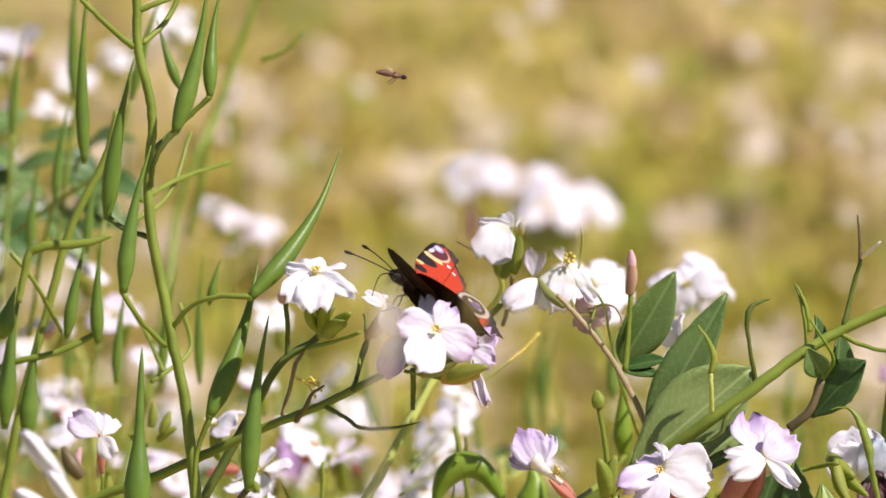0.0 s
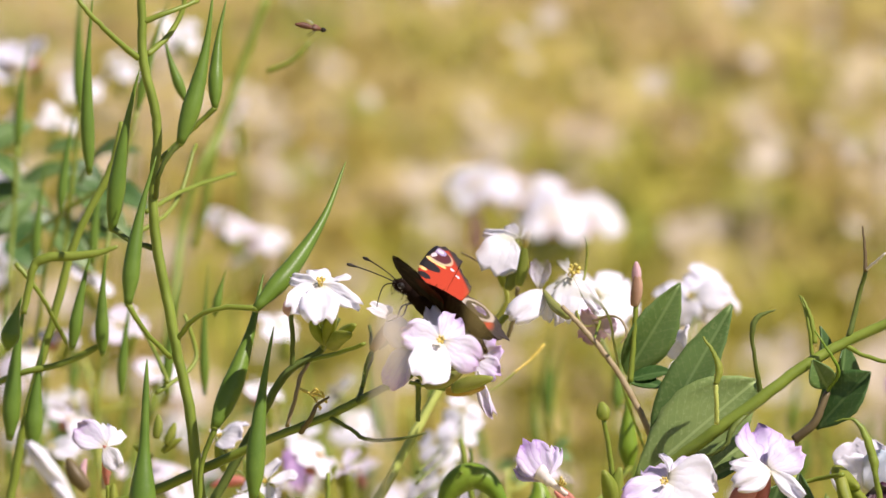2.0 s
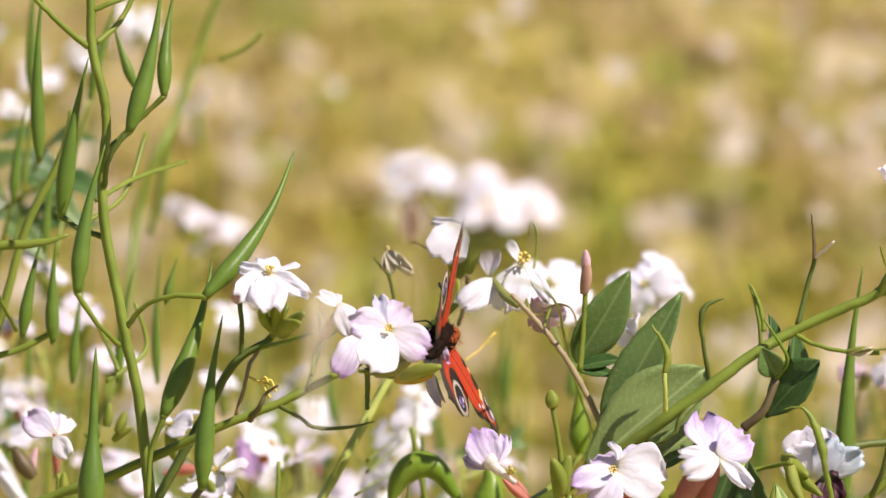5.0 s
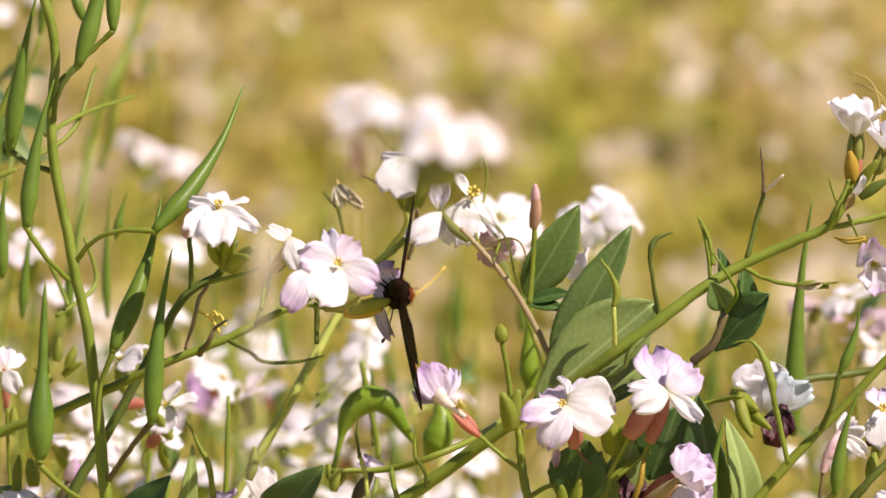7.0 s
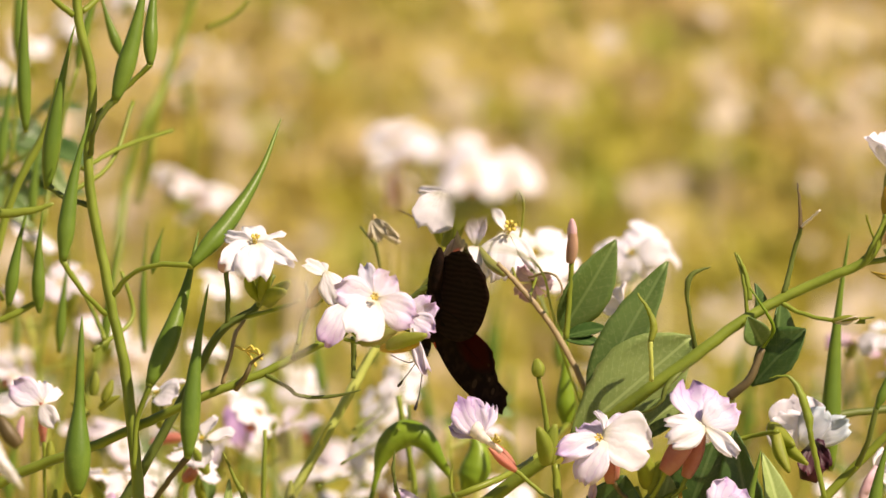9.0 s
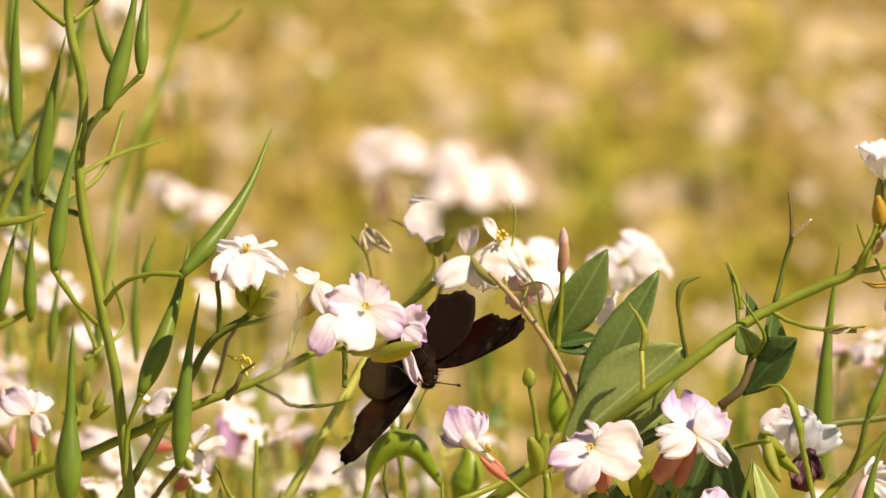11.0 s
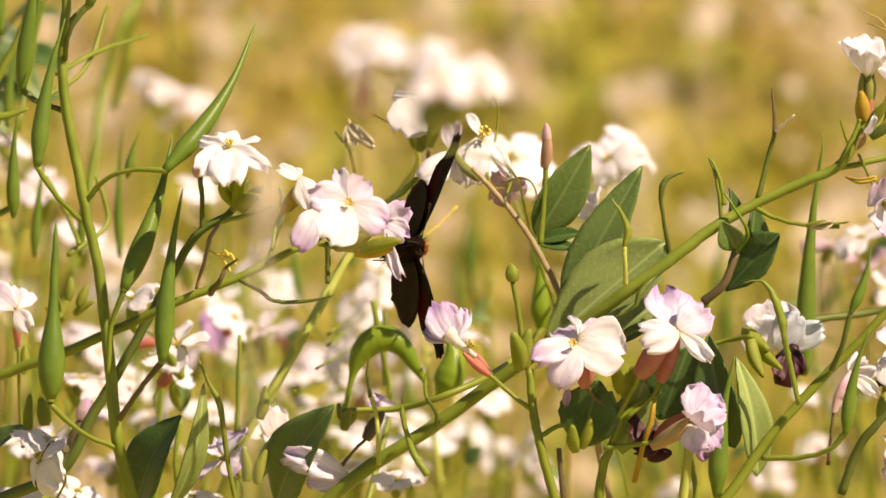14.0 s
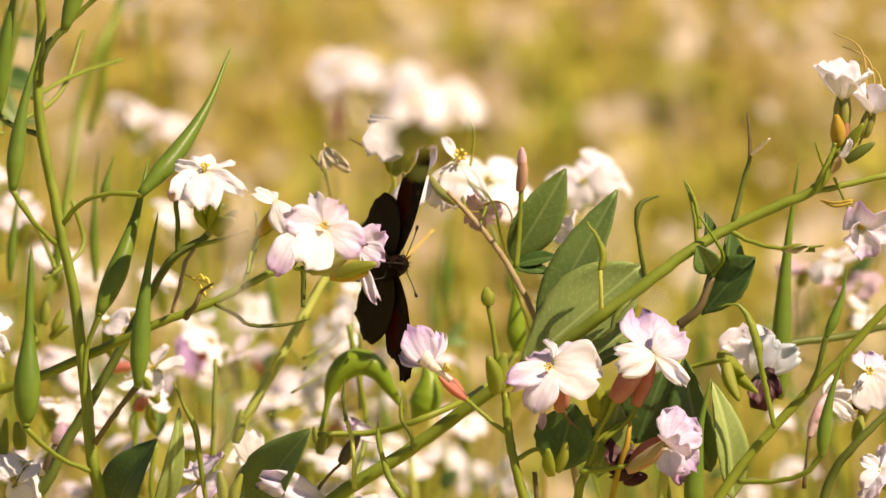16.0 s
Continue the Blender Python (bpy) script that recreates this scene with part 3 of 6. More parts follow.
def blossom_plant():
    p = plant("white-lilac wild radish with open blossoms on arching green branches", (-330, 1150, 30))
    stalk(p, "stem", [(572, 502, 6), (545, 528, 5), (480, 560, 2), (400, 600, 0), (300, 640, 0), (200, 685, 4), (100, 730, 8), (0, 765, 12), (-110, 820, 16), (-220, 900, 20)], [5, 6.5, 7.5, 8.5, 9.5, 10.5, 12], STEM, root=True)
    stalk(p, "branch", [(420, 425, 8), (388, 484, 8), (332, 520, 8), (272, 620, 10), (205, 740, 12), (140, 850, 14), (90, 940, 16), (-40, 1000, 24)], [4.5, 6.5, 7.5, 8, 9, 10, 11], STEM_DARK)
    stalk(p, "twig", [(338, 512, 8), (338, 460, 6), (334, 418, 5)], [5, 4.5, 5], STEM_DARK, sides=6)
    bud(p, (334, 420, 5), (326, 396, 4), 20, PINK)
    stalk(p, "twig", [(372, 500, 8), (420, 488, 2), (465, 472, -4)], [5, 4.5, 4], STEM, sides=6)
    # the flower head beside the long pod
    for b, s, roll, k in (((324, 356, -8), 0.48, 24, 0), ((412, 342, 2), 0.7, -30, 1), ((340, 404, -22), 0.66, 10, 2), ((458, 402, -22), 0.5, -22, 3), ((384, 412, -26), 0.8, 0, 4)):
        petal_at(p, (386, 368, -14), b, PETAL_WHITE, s, "flat", roll, k)
    stamens(p, (386, 366, -15), (0.1, 0.85, 0.5), 0.8)
    for du in (-7, 0, 7):
        bud(p, (392, 424, -8 + du), (386 + du, 370, -12 + abs(du)), 13, CALYX, "calyx")
    stalk(p, "flower_stalk", [(392, 422, -8), (394, 450, -2), (392, 480, 8)], [4.5, 4, 5], STEM, sides=6)
    for b, t, w in (((396, 470, 4), (372, 418, -10), 20), ((402, 472, 2), (414, 408, -12), 25), ((404, 474, 2), (440, 456, -16), 26), ((408, 478, 6), (448, 438, -6), 24), ((400, 474, 8), (395, 425, 2), 22)):
        bud(p, b, t, w)
    # dangling thin twigs and a spent stamen tuft
    stalk(p, "twig", [(352, 628, 0), (372, 600, -4), (380, 582, -4), (402, 566, -6)], [6, 4.5, 3.5, 2], STEM_BROWN, sides=6)
    stalk(p, "twig", [(405, 603, 0), (440, 622, -4), (466, 640, -6), (520, 641, -6), (575, 630, -8)], [4.5, 3.5, 3.5, 3.5, 1], STEM_DARK, sides=6)
    stalk(p, "twig", [(455, 574, 0), (462, 548, 6), (470, 520, 14), (480, 490, 24), (476, 440, 30)], [5, 4, 4, 4, 3], STEM_DARK, sides=6)
    stalk(p, "twig", [(328, 620, 4), (345, 560, 4), (352, 530, 6), (368, 505, 8)], [3.5, 3.5, 4, 3], STEM_RED, sides=6)
    for a in ((388, 588), (398, 576), (394, 566), (384, 560)):
        stalk(p, "stamen", [(352, 552, 4), (368, 560, 2), (a[0] - 4, a[1] - 8, 0), (a[0], a[1], 0)], [2, 2, 2, 3], ANTHER, sides=5)
    # the cluster on which the butterfly feeds
    petal_at(p, (598, 468, -34), (530, 452, -40), PETAL_LILAC, 0.85, "flat", 12, 1)
    petal_at(p, (598, 470, -36), (570, 526, -44), PETAL_WHITE, 0.95, "flat", -8, 2)
    petal_at(p, (600, 466, -32), (636, 414, -28), PETAL_VEINED, 1.1, "frill", 14, 3)
    petal_at(p, (602, 470, -35), (668, 500, -38), PETAL_LILAC, 1.0, "flat", -14, 4)
    petal_at(p, (596, 462, -24), (578, 410, -18), PETAL_GREY, 0.6, "cup", 10, 0)
    stamens(p, (600, 467, -38), (-0.2, 0.4, 0.9), 0.7)
    bud(p, (580, 530, -8), (600, 474, -34), 18, CALYX, "calyx")
    stalk(p, "flower_stalk", [(580, 528, -8), (572, 530, 0), (560, 524, 5)], [4, 4, 4], STEM, sides=6)
    petal_at(p, (548, 476, -4), (512, 532, -10), PETAL_LILAC, 0.66, "flat", 10, 5)
    petal_at(p, (514, 424, 10), (468, 402, 4), PETAL_WHITE, 0.55, "flat", 30, 0)
    petal_at(p, (510, 420, 8), (528, 460, 2), PETAL_WHITE, 0.8, "droop", 0, 2)
    petal_at(p, (512, 424, 12), (500, 400, 14), PETAL_WHITE, 0.8, "flat", 10, 4)
    bud(p, (480, 482, 12), (516, 428, 8), 22, GOLD, "calyx")
    bud(p, (490, 480, 14), (524, 440, 12), 16, BUD, "calyx")
    stalk(p, "flower_stalk", [(482, 480, 12), (470, 506, 10), (462, 548, 4)], [4, 3.5, 3.5], STEM, sides=6)
    petal_at(p, (658, 500, -14), (698, 522, -18), PETAL_LILAC, 0.95, "frill", -10, 4)
    petal_at(p, (660, 512, -8), (678, 548, -12), PETAL_LILAC, 0.3)
    petal_at(p, (648, 508, -6), (702, 478, -8), PETAL_LILAC, 0.85, "frill", 10, 2)
    petal_at(p, (664, 520, -16), (688, 604, -20), PETAL_LILAC, 0.3, "frill", 20, 1)
    bud(p, (622, 552, -24), (690, 532, -30), 26, BUD, "calyx")
    bud(p, (612, 556, -20), (676, 548, -28), 22, GOLD, "calyx")
    bud(p, (575, 546, -3), (640, 520, -8), 24, CALYX)
    bud(p, (560, 520, 4), (620, 548, -2), 26, BUD)
    bud(p, (590, 530, 6), (632, 506, 4), 30, CALYX)
    stalk(p, "twig", [(545, 540, 4), (580, 548, 4), (640, 556, 6), (672, 552, 10)], [4, 3.5, 3.5, 2], STEM, sides=6)
    stalk(p, "twig", [(560, 536, 6), (561, 570, 8), (560, 610, 8)], [5, 5, 4], STEM_DARK, sides=6)
    stalk(p, "twig", [(636, 556, 30), (664, 558, 60), (700, 550, 80), (735, 522, 90)], [1.6, 1.4, 1.4, 1.5], STEM, sides=5)
    stalk(p, "stamen", [(734, 523, 90), (762, 500, 93), (788, 472, 94)], [1.5, 1.8, 2.4], ANTHER, sides=5)


def petal_at(parent, a, b, material, squeeze=0.6, shape="flat", roll=0.0, k=0):
    """A single petal from a to b, rolled about its length."""
    pa, pb = spot(*a), spot(*b)
    x = (pb - pa)
    size = x.length / 0.0100
    z = (-AHEAD - x.normalized() * (-AHEAD).dot(x.normalized())).normalized()
    y = z.cross(x.normalized())
    m = Matrix((x.normalized(), y, z)).transposed().to_4x4()
    return part("petal", petal_kind(material, shape)[k % 6], parent, local(parent, pa) @ m @ Matrix.Rotation(radians(roll), 4, "X") @ Matrix.Diagonal((size, size * squeeze, size, 1)))


def stamens(parent, at, axis, size=0.8):
    q = turned(*axis).to_track_quat("Z", "Y").to_matrix().to_4x4()
    part("stamen_tuft", STAMENS, parent, local(parent, spot(*at)) @ q @ Matrix.Diagonal((size, size, size * 0.8, 1)) @ Matrix.Translation((0, 0, -0.0062)))


def pale_stem_plant():
    p = plant("pale green stout stem of a flowering wild radish", (330, 1200, 60))
    stalk(p, "stem", [(640, 505, 70), (602, 552, 68), (560, 625, 66), (502, 730, 64), (452, 815, 64), (408, 890, 66), (372, 980, 72)], [7, 9, 9.5, 10, 10, 11], STEM_PALE, root=True)
    stalk(p, "twig", [(500, 735, 64), (512, 700, 60), (520, 690, 58)], [4, 3.5, 2], STEM_PALE, sides=6)
    for at, ax, s, to in (((602, 645, 250), (-.3, .3, .9), 0.55, (560, 700, 60)), ((642, 645, 255), (.2, .3, .9), 0.55, (560, 720, 60)), ((612, 697, 250), (-.2, .3, .9), 0.6, (540, 760, 60)), ((590, 752, 260), (.1, .4, .8), 0.55, (500, 800, 60)), ((650, 588, 260), (0, .4, .9), .6, (640, 700, 60))):
        flower(p, at, ax, s, PETAL_WHITE, "flat", at[0], CALYX, to)


def right_plant():
    p = plant("wild radish branch with thin beaked pods and veined lilac flowers", (420, 1200, 20))
    stalk(p, "stem", [(1508, 318, 0), (1494, 360, 0), (1465, 400, 0), (1400, 430, 0), (1320, 466, 0), (1240, 512, -2), (1160, 572, -4), (1080, 630, -4), (998, 690, 0), (878, 768, 4), (748, 862, 8), (640, 930, 10), (540, 1010, 14)], [6, 8, 9, 10.5, 11, 11.5, 12, 13, 13], STEM, root=True)
    # forked dry twig
    stalk(p, "twig", [(1322, 460, 0), (1336, 400, 0), (1352, 342, -2)], [5.5, 4.5, 4], STEM_DARK, sides=6)
    stalk(p, "twig", [(1352, 344, -2), (1350, 300, -2), (1346, 262, -2)], [4, 3, 1.5], STEM_BROWN, sides=6)
    stalk(p, "twig", [(1352, 340, -2), (1366, 328, -4), (1386, 310, -6)], [2.5, 3, 2], IVORY, sides=6)
    # thin beaked pods
    stalk(p, "thin_pod", [(1166, 558, 0), (1156, 500, -4), (1151, 448, -6), (1160, 424, -6), (1192, 411, -6)], [6, 4, 4, 6.5, 5, 1], STEM_DARK, sides=7)
    stalk(p, "pod_stalk", [(1088, 612, -12), (1087, 575, -14), (1086, 542, -14)], [4.5, 4, 4.5], STEM_PALE, sides=7)
    stalk(p, "thin_pod", [(1086, 543, -14), (1092, 518, -14), (1084, 492, -14), (1064, 458, -14)], [5, 7.5, 4.5, 1.5], BUD, sides=7)
    stalk(p, "twig", [(1318, 474, 0), (1350, 492, -2), (1410, 505, -4), (1466, 508, -4)], [5, 4, 4, 4], STEM, sides=6)
    bud(p, (1408, 507, -4), (1456, 501, -6), 13, BUD)
    petal_at(p, (1412, 510, -5), (1462, 496, -6), IVORY_PETAL, 0.3, "old", 20)
    stalk(p, "twig", [(1456, 503, -5), (1482, 500, -5)], [3, 1.5], STEM, sides=5)
    stalk(p, "twig", [(1258, 500, 0), (1250, 430, 0), (1236, 385, 2)], [4, 3.5, 2], STEM, sides=6)
    stalk(p, "twig", [(1392, 428, 2), (1440, 410, 2), (1510, 395, 4), (1600, 372, 6)], [5, 5, 6, 6], STEM, sides=6)
    for k in range(2):
        stalk(p, "stamen", [(1478, 420, -2), (1500, 424 + 6 * k, -4), (1532, 420 + 4 * k, -4)], [2, 2.5, 3], GOLD, sides=5)
    # flower head at the tip
    flower(p, (1516, 238, 0), (0.05, 0.97, 0.22), 0.95, PETAL_WHITE, "cup", 50, CALYX, (1506, 322, 0), tilts=(60, 58, 60, 52))
    flower(p, (1566, 262, 6), (0.3, 0.9, 0.2), 0.85, PETAL_WHITE, "cup", 10, CALYX, (1512, 330, 0), tilts=(50, 50, 45, 50))
    flower(p, (1548, 468, -4), (0.3, -0.5, 0.8), 0.8, PETAL_LILAC, "old", 10, CALYX, (1500, 380, 0), tilts=(40, 45, 40, 40))
    for b, t, w, m in (((1508, 322, 0), (1504, 268, -2), 26, GOLD), ((1512, 322, 2), (1520, 272, 0), 20, CALYX_PINK), ((1516, 336, -2), (1552, 284, -6), 20, BUD), ((1522, 350, -2), (1572, 318, -4), 20, STEM_DARK)):
        bud(p, b, t, w, m)
    petal_at(p, (1502, 352, -4), (1532, 306, -6), PETAL_WHITE, 0.35, "old", 30)
    petal_at(p, (1496, 372, -4), (1512, 338, -6), DRY_PETAL, 0.5, "old", 10)
    stalk(p, "twig", [(1490, 376, 0), (1478, 352, -2), (1468, 318, -4)], [3, 2.5, 2], BUD, sides=5)
    stalk(p, "twig", [(1466, 400, 0), (1480, 372, -2), (1496, 338, -2), (1502, 318, -2)], [6, 5, 4, 4], STEM, sides=6)
    for k in range(3):
        stalk(p, "stamen", [(1560 + 14 * k, 240, 4), (1546 + 14 * k, 150 + 20 * k, 6), (1500 + 16 * k, 124 + 24 * k, 8)], [2, 1.6, 1.2], DRY, sides=5)


def low_plant():
    p = plant("low wild radish with lilac veined blossoms and pink calyces", (1010, 1250, 0))
    stalk(p, "stem", [(918, 760, -4), (924, 830, -4), (936, 890, -4), (962, 990, -2)], [7, 8, 9, 10], STEM, root=True)
    stalk(p, "stem", [(1060, 800, 0), (1075, 860, 0), (1050, 930, 2), (1040, 1010, 4)], [6, 7, 8, 9], STEM)
    # the single lilac blossom on a pink tube
    for tip, sq, roll, k in (((733, 688, -2), 0.75, 24, 1), ((744, 656, 0), 0.95, 14, 3), ((772, 637, 2), 0.8, -10, 4), ((799, 650, 0), 0.6, -26, 2), ((758, 652, -10), 0.9, 4, 5)):
        petal_at(p, (783, 714, -7), tip, PETAL_VEINED, sq, "frill", roll, k)
    stalk(p, "petal_tube", [(776, 698, -8), (788, 712, -9), (804, 724, -10), (822, 738, -9)], [15, 9, 5, 4.5], IVORY)
    for k in (-1, 0, 1):
        bud(p, (848, 772, -6 + 3 * k), (806 + 5 * k, 728 - 4 * k, -8 + 4 * k), 13, CALYX_PINK, "sepal")
    for k in range(3):
        stalk(p, "stamen", [(806, 724, -9), (811 + 2 * k, 716 + 3 * k, -11), (813 + 4 * k, 708 + 5 * k, -12)], [1.5, 1.5, 2.4], ANTHER, sides=5)
    stalk(p, "flower_stalk", [(846, 769, -6), (880, 800, -5), (920, 832, -4)], [4, 3.5, 4.5], STEM)
    # tall bud stalk
    stalk(p, "twig", [(908, 730, -4), (898, 660, -6), (888, 604, -8)], [6, 5, 4.5], STEM, sides=6)
    bud(p, (888, 606, -8), (884, 574, -8), 24, BUD)
    for b, t, w in (((902, 760, -6), (888, 696, -10), 28), ((908, 760, -4), (918, 690, -6), 28)):
        bud(p, b, t, w)
    # the broad white blossom
    petal_at(p, (1000, 712, -12), (1076, 722, -16), PETAL_WHITE, 1.3, "frill", -14, 5)
    petal_at(p, (1000, 714, -13), (921, 742, -18), PETAL_LILAC, 0.62, "frill", 20, 1)
    petal_at(p, (1006, 720, -14), (966, 786, -20), PETAL_LILAC, 0.85, "droop", 6, 3)
    petal_at(p, (1002, 712, -10), (964, 680, -6), PETAL_VEINED, 0.85, "frill", 34, 5)
    petal_at(p, (1004, 706, -10), (996, 660, -8), PETAL_WHITE, 0.4, "old", 50, 4)
    petal_at(p, (1006, 706, -10), (1046, 668, -8), PETAL_LILAC, 0.7, "frill", -20, 0)
    stamens(p, (998, 714, -16), (-0.4, 0.1, 0.9), 0.7)
    bud(p, (1016, 792, -4), (1006, 722, -9), 26, CALYX_PINK, "calyx")
    bud(p, (1024, 786, -2), (1012, 726, -6), 22, CALYX_PINK, "calyx")
    stalk(p, "flower_stalk", [(1018, 786, -3), (1034, 812, 0), (1066, 832, 0)], [5, 4, 5], STEM_BROWN, sides=6)
    petal_at(p, (986, 786, -8), (982, 832, -8), PETAL_PINK, 0.42, "old")
    # the veined blossom with two pink calyces
    petal_at(p, (1176, 694, -10), (1156, 610, -2), PETAL_VEINED, 1.0, "frill", 18, 1)
    petal_at(p, (1178, 694, -9), (1186, 622, 0), PETAL_VEINED, 0.75, "frill", -24, 4)
    petal_at(p, (1180, 692, -11), (1234, 654, -10), PETAL_LILAC, 1.1, "frill", -12, 2)
    petal_at(p, (1178, 690, -13), (1120, 676, -18), PETAL_WHITE, 0.55, "droop", 26, 3)
    petal_at(p, (1184, 696, -13), (1150, 712, -20), PETAL_WHITE, 0.7, "droop", 0, 5)
    petal_at(p, (1184, 694, -13), (1249, 752, -18), PETAL_WHITE, 0.48, "frill", -14, 0)
    bud(p, (1112, 774, -8), (1166, 690, -10), 38, CALYX_PINK, "calyx")
    bud(p, (1150, 782, -2), (1180, 698, -6), 30, CALYX_PINK, "calyx")
    stalk(p, "twig", [(1116, 766, -8), (1100, 800, -4), (1072, 850, 0)], [6, 4.5, 5.5], STEM, sides=6)
    stalk(p, "twig", [(1152, 776, -2), (1138, 806, -1), (1090, 846, 0)], [5, 4, 5], STEM, sides=6)
    # crumpled lilac blossom lower down
    for a, tip, m, sq, roll, k in (((1210, 852, -6), (1206, 796, -2), PETAL_VEINED, 1.0, 30, 1), ((1208, 856, -9), (1240, 796, -8), PETAL_VEINED, 1.25, 6, 2), ((1206, 850, -10), (1262, 828, -12), PETAL_LILAC, 0.95, -24, 4), ((1204, 852, -11), (1232, 846, -20), PETAL_VEINED, 1.3, 40, 0), ((1206, 856, -10), (1218, 908, -14), PETAL_LILAC, 1.2, 14, 3), ((1208, 854, -9), (1250, 888, -12), PETAL_VEINED, 1.05, -18, 5), ((1214, 880, -5), (1236, 924, -4), PETAL_PURPLE, 0.7, -10, 1)):
        petal_at(p, a, tip, m, sq, "frill", roll, k)
    for b, t, w, m in (((1136, 898, -4), (1204, 858, -9), 24, SALMON), ((1140, 892, -7), (1202, 846, -12), 22, STEM_RED), ((1142, 886, 2), (1198, 838, 0), 24, CALYX_PINK)):
        bud(p, b, t, w, m, "calyx")
    for b, t, w in (((1084, 800, 0), (1070, 742, -6), 34), ((1090, 810, 0), (1104, 756, -4), 30), ((1000, 905, -4), (994, 860, -8), 24), ((1010, 900, -4), (1026, 846, -6), 20)):
        bud(p, b, t, w)
    for pts in ([(1060, 830, 0), (1030, 800, 2), (1020, 770, 2)], [(1075, 850, 0), (1120, 815, 0), (1150, 800, 0)], [(936, 880, -4), (980, 860, -4), (1000, 900, -4)], [(1050, 900, 0), (1120, 892, -2), (1180, 880, -4)]):
        stalk(p, "twig", pts, [5, 4.5, 4], STEM, sides=6)


def centre_plant():
    p = plant("wild radish in bloom with bright white blossoms above reddish stems", (1040, 1250, 30))
    stalk(p, "stem", [(815, 405, 24), (838, 428, 24), (872, 466, 24), (905, 508, 24), (940, 565, 24), (972, 632, 24), (1004, 720, 30), (1030, 860, 34)], [4, 5, 5.2, 5.5, 6, 6.2, 7], STEM_RED, root=True)
    petal_at(p, (722, 280, 46), (698, 332, 40), PETAL_WHITE, 1.15, "flat", 6, 5)
    petal_at(p, (742, 282, 48), (664, 276, 50), PETAL_WHITE, 0.34, "flat", 14, 0)
    petal_at(p, (738, 284, 49), (716, 262, 52), PETAL_WHITE, 0.9, "flat", 10, 2)
    petal_at(p, (744, 284, 50), (770, 262, 54), PETAL_WHITE, 0.6, "flat", 20, 3)
    bud(p, (722, 372, 52), (738, 286, 48), 20, CALYX, "calyx")
    bud(p, (716, 370, 52), (706, 310, 50), 20, BUD)
    bud(p, (722, 372, 50), (748, 318, 42), 24, STEM_DARK)
    bud(p, (740, 368, 40), (750, 292, 38), 22, BUD, "calyx")
    bud(p, (752, 300, 36), (758, 270, 34), 14, ANTHER, "stamen_tuft")
    stalk(p, "twig", [(716, 365, 52), (718, 400, 58), (690, 440, 62), (640, 500, 68)], [5, 5, 6, 6], STEM_PALE, sides=6)
    stalk(p, "twig", [(738, 372, 60), (736, 410, 64), (722, 460, 66)], [4, 4, 4], STEM_BROWN, sides=6)
    petal_at(p, (830, 348, 44), (806, 304, 46), PETAL_WHITE, 0.5, "flat", 25, 1)
    petal_at(p, (826, 352, 40), (796, 414, 34), PETAL_WHITE, 0.75, "droop", 16, 2)
    petal_at(p, (830, 354, 39), (824, 424, 32), PETAL_WHITE, 0.8, "droop", -10, 3)
    petal_at(p, (838, 352, 42), (888, 404, 38), PETAL_WHITE, 0.42, "flat", -30, 4)
    stamens(p, (834, 346, 38), (0.3, 0.5, 0.8), 1.15)
    bud(p, (838, 428, 50), (832, 352, 46), 22, CALYX, "calyx")
    petal_at(p, (776, 372, 40), (764, 314, 36), PETAL_LILAC, 0.6, "flat", 30, 0)
    petal_at(p, (778, 374, 40), (790, 320, 38), PETAL_LILAC, 0.5, "flat", -20, 1)
    petal_at(p, (790, 380, 38), (752, 404, 30), PETAL_WHITE, 0.7, "droop", 10, 5)
    petal_at(p, (792, 384, 38), (748, 424, 34), PETAL_WHITE, 0.45, "droop", 20, 3)
    bud(p, (828, 424, 26), (784, 376, 38), 18, CALYX, "calyx")
    flower(p, (882, 385, 190), (0.1, 0.5, 0.8), 1.05, PETAL_WHITE, "flat", 40, CALYX, (905, 500, 60))
    flower(p, (908, 405, 200), (0.4, 0.3, 0.8), 0.85, PETAL_WHITE, "flat", 10, CALYX, (905, 500, 60))
    flower(p, (1052, 386, 200), (-0.3, 0.6, 0.7), 0.85, PETAL_WHITE, "droop", 10, CALYX, (1010, 600, 40))
    flower(p, (1092, 372, 205), (0.5, 0.6, 0.6), 0.8, PETAL_WHITE, "droop", 50, CALYX, (1012, 610, 40))
    flower(p, (1004, 388, 200), (-0.6, 0.5, 0.6), 0.6, PETAL_WHITE, "flat", 80, CALYX, (1004, 560, 44))
    bud(p, (944, 404, 24), (948, 340, 22), 21, SALMON)
    bud(p, (947, 366, 23), (947, 326, 22), 17, PINK)
    stalk(p, "twig", [(946, 402, 24), (942, 470, 26), (936, 540, 26)], [5, 5, 6], STEM, sides=6)
    flower(p, (1036, 488, 60), (-0.7, 0.2, 0.6), 0.6, PETAL_WHITE, "cup", 10, CALYX_PINK, (1000, 540, 50))
    flower(p, (880, 440, 40), (-0.2, -0.5, 0.8), 0.5, PETAL_PINK, "old", 30, CALYX, (872, 466, 26))
    # withered blossom on a dark stalk
    for k, (u, v) in enumerate(((586, 352), (590, 362), (604, 360), (616, 352), (624, 360))):
        petal_at(p, (596, 326, 70), (u, v, 68 - 2 * k), IVORY_PETAL, 0.34, "flat", 12 * (k - 2), k)
    bud(p, (604, 362, 70), (596, 318, 70), 15, DRY, "calyx")
    stalk(p, "flower_stalk", [(604, 360, 70), (600, 372, 70), (606, 400, 71), (612, 432, 72)], [3, 4, 3.5, 4], STEM_DARK, sides=6)
    stalk(p, "twig", [(600, 372, 70), (584, 354, 68), (572, 340, 67)], [3, 2.5, 2], STEM_DARK, sides=5)
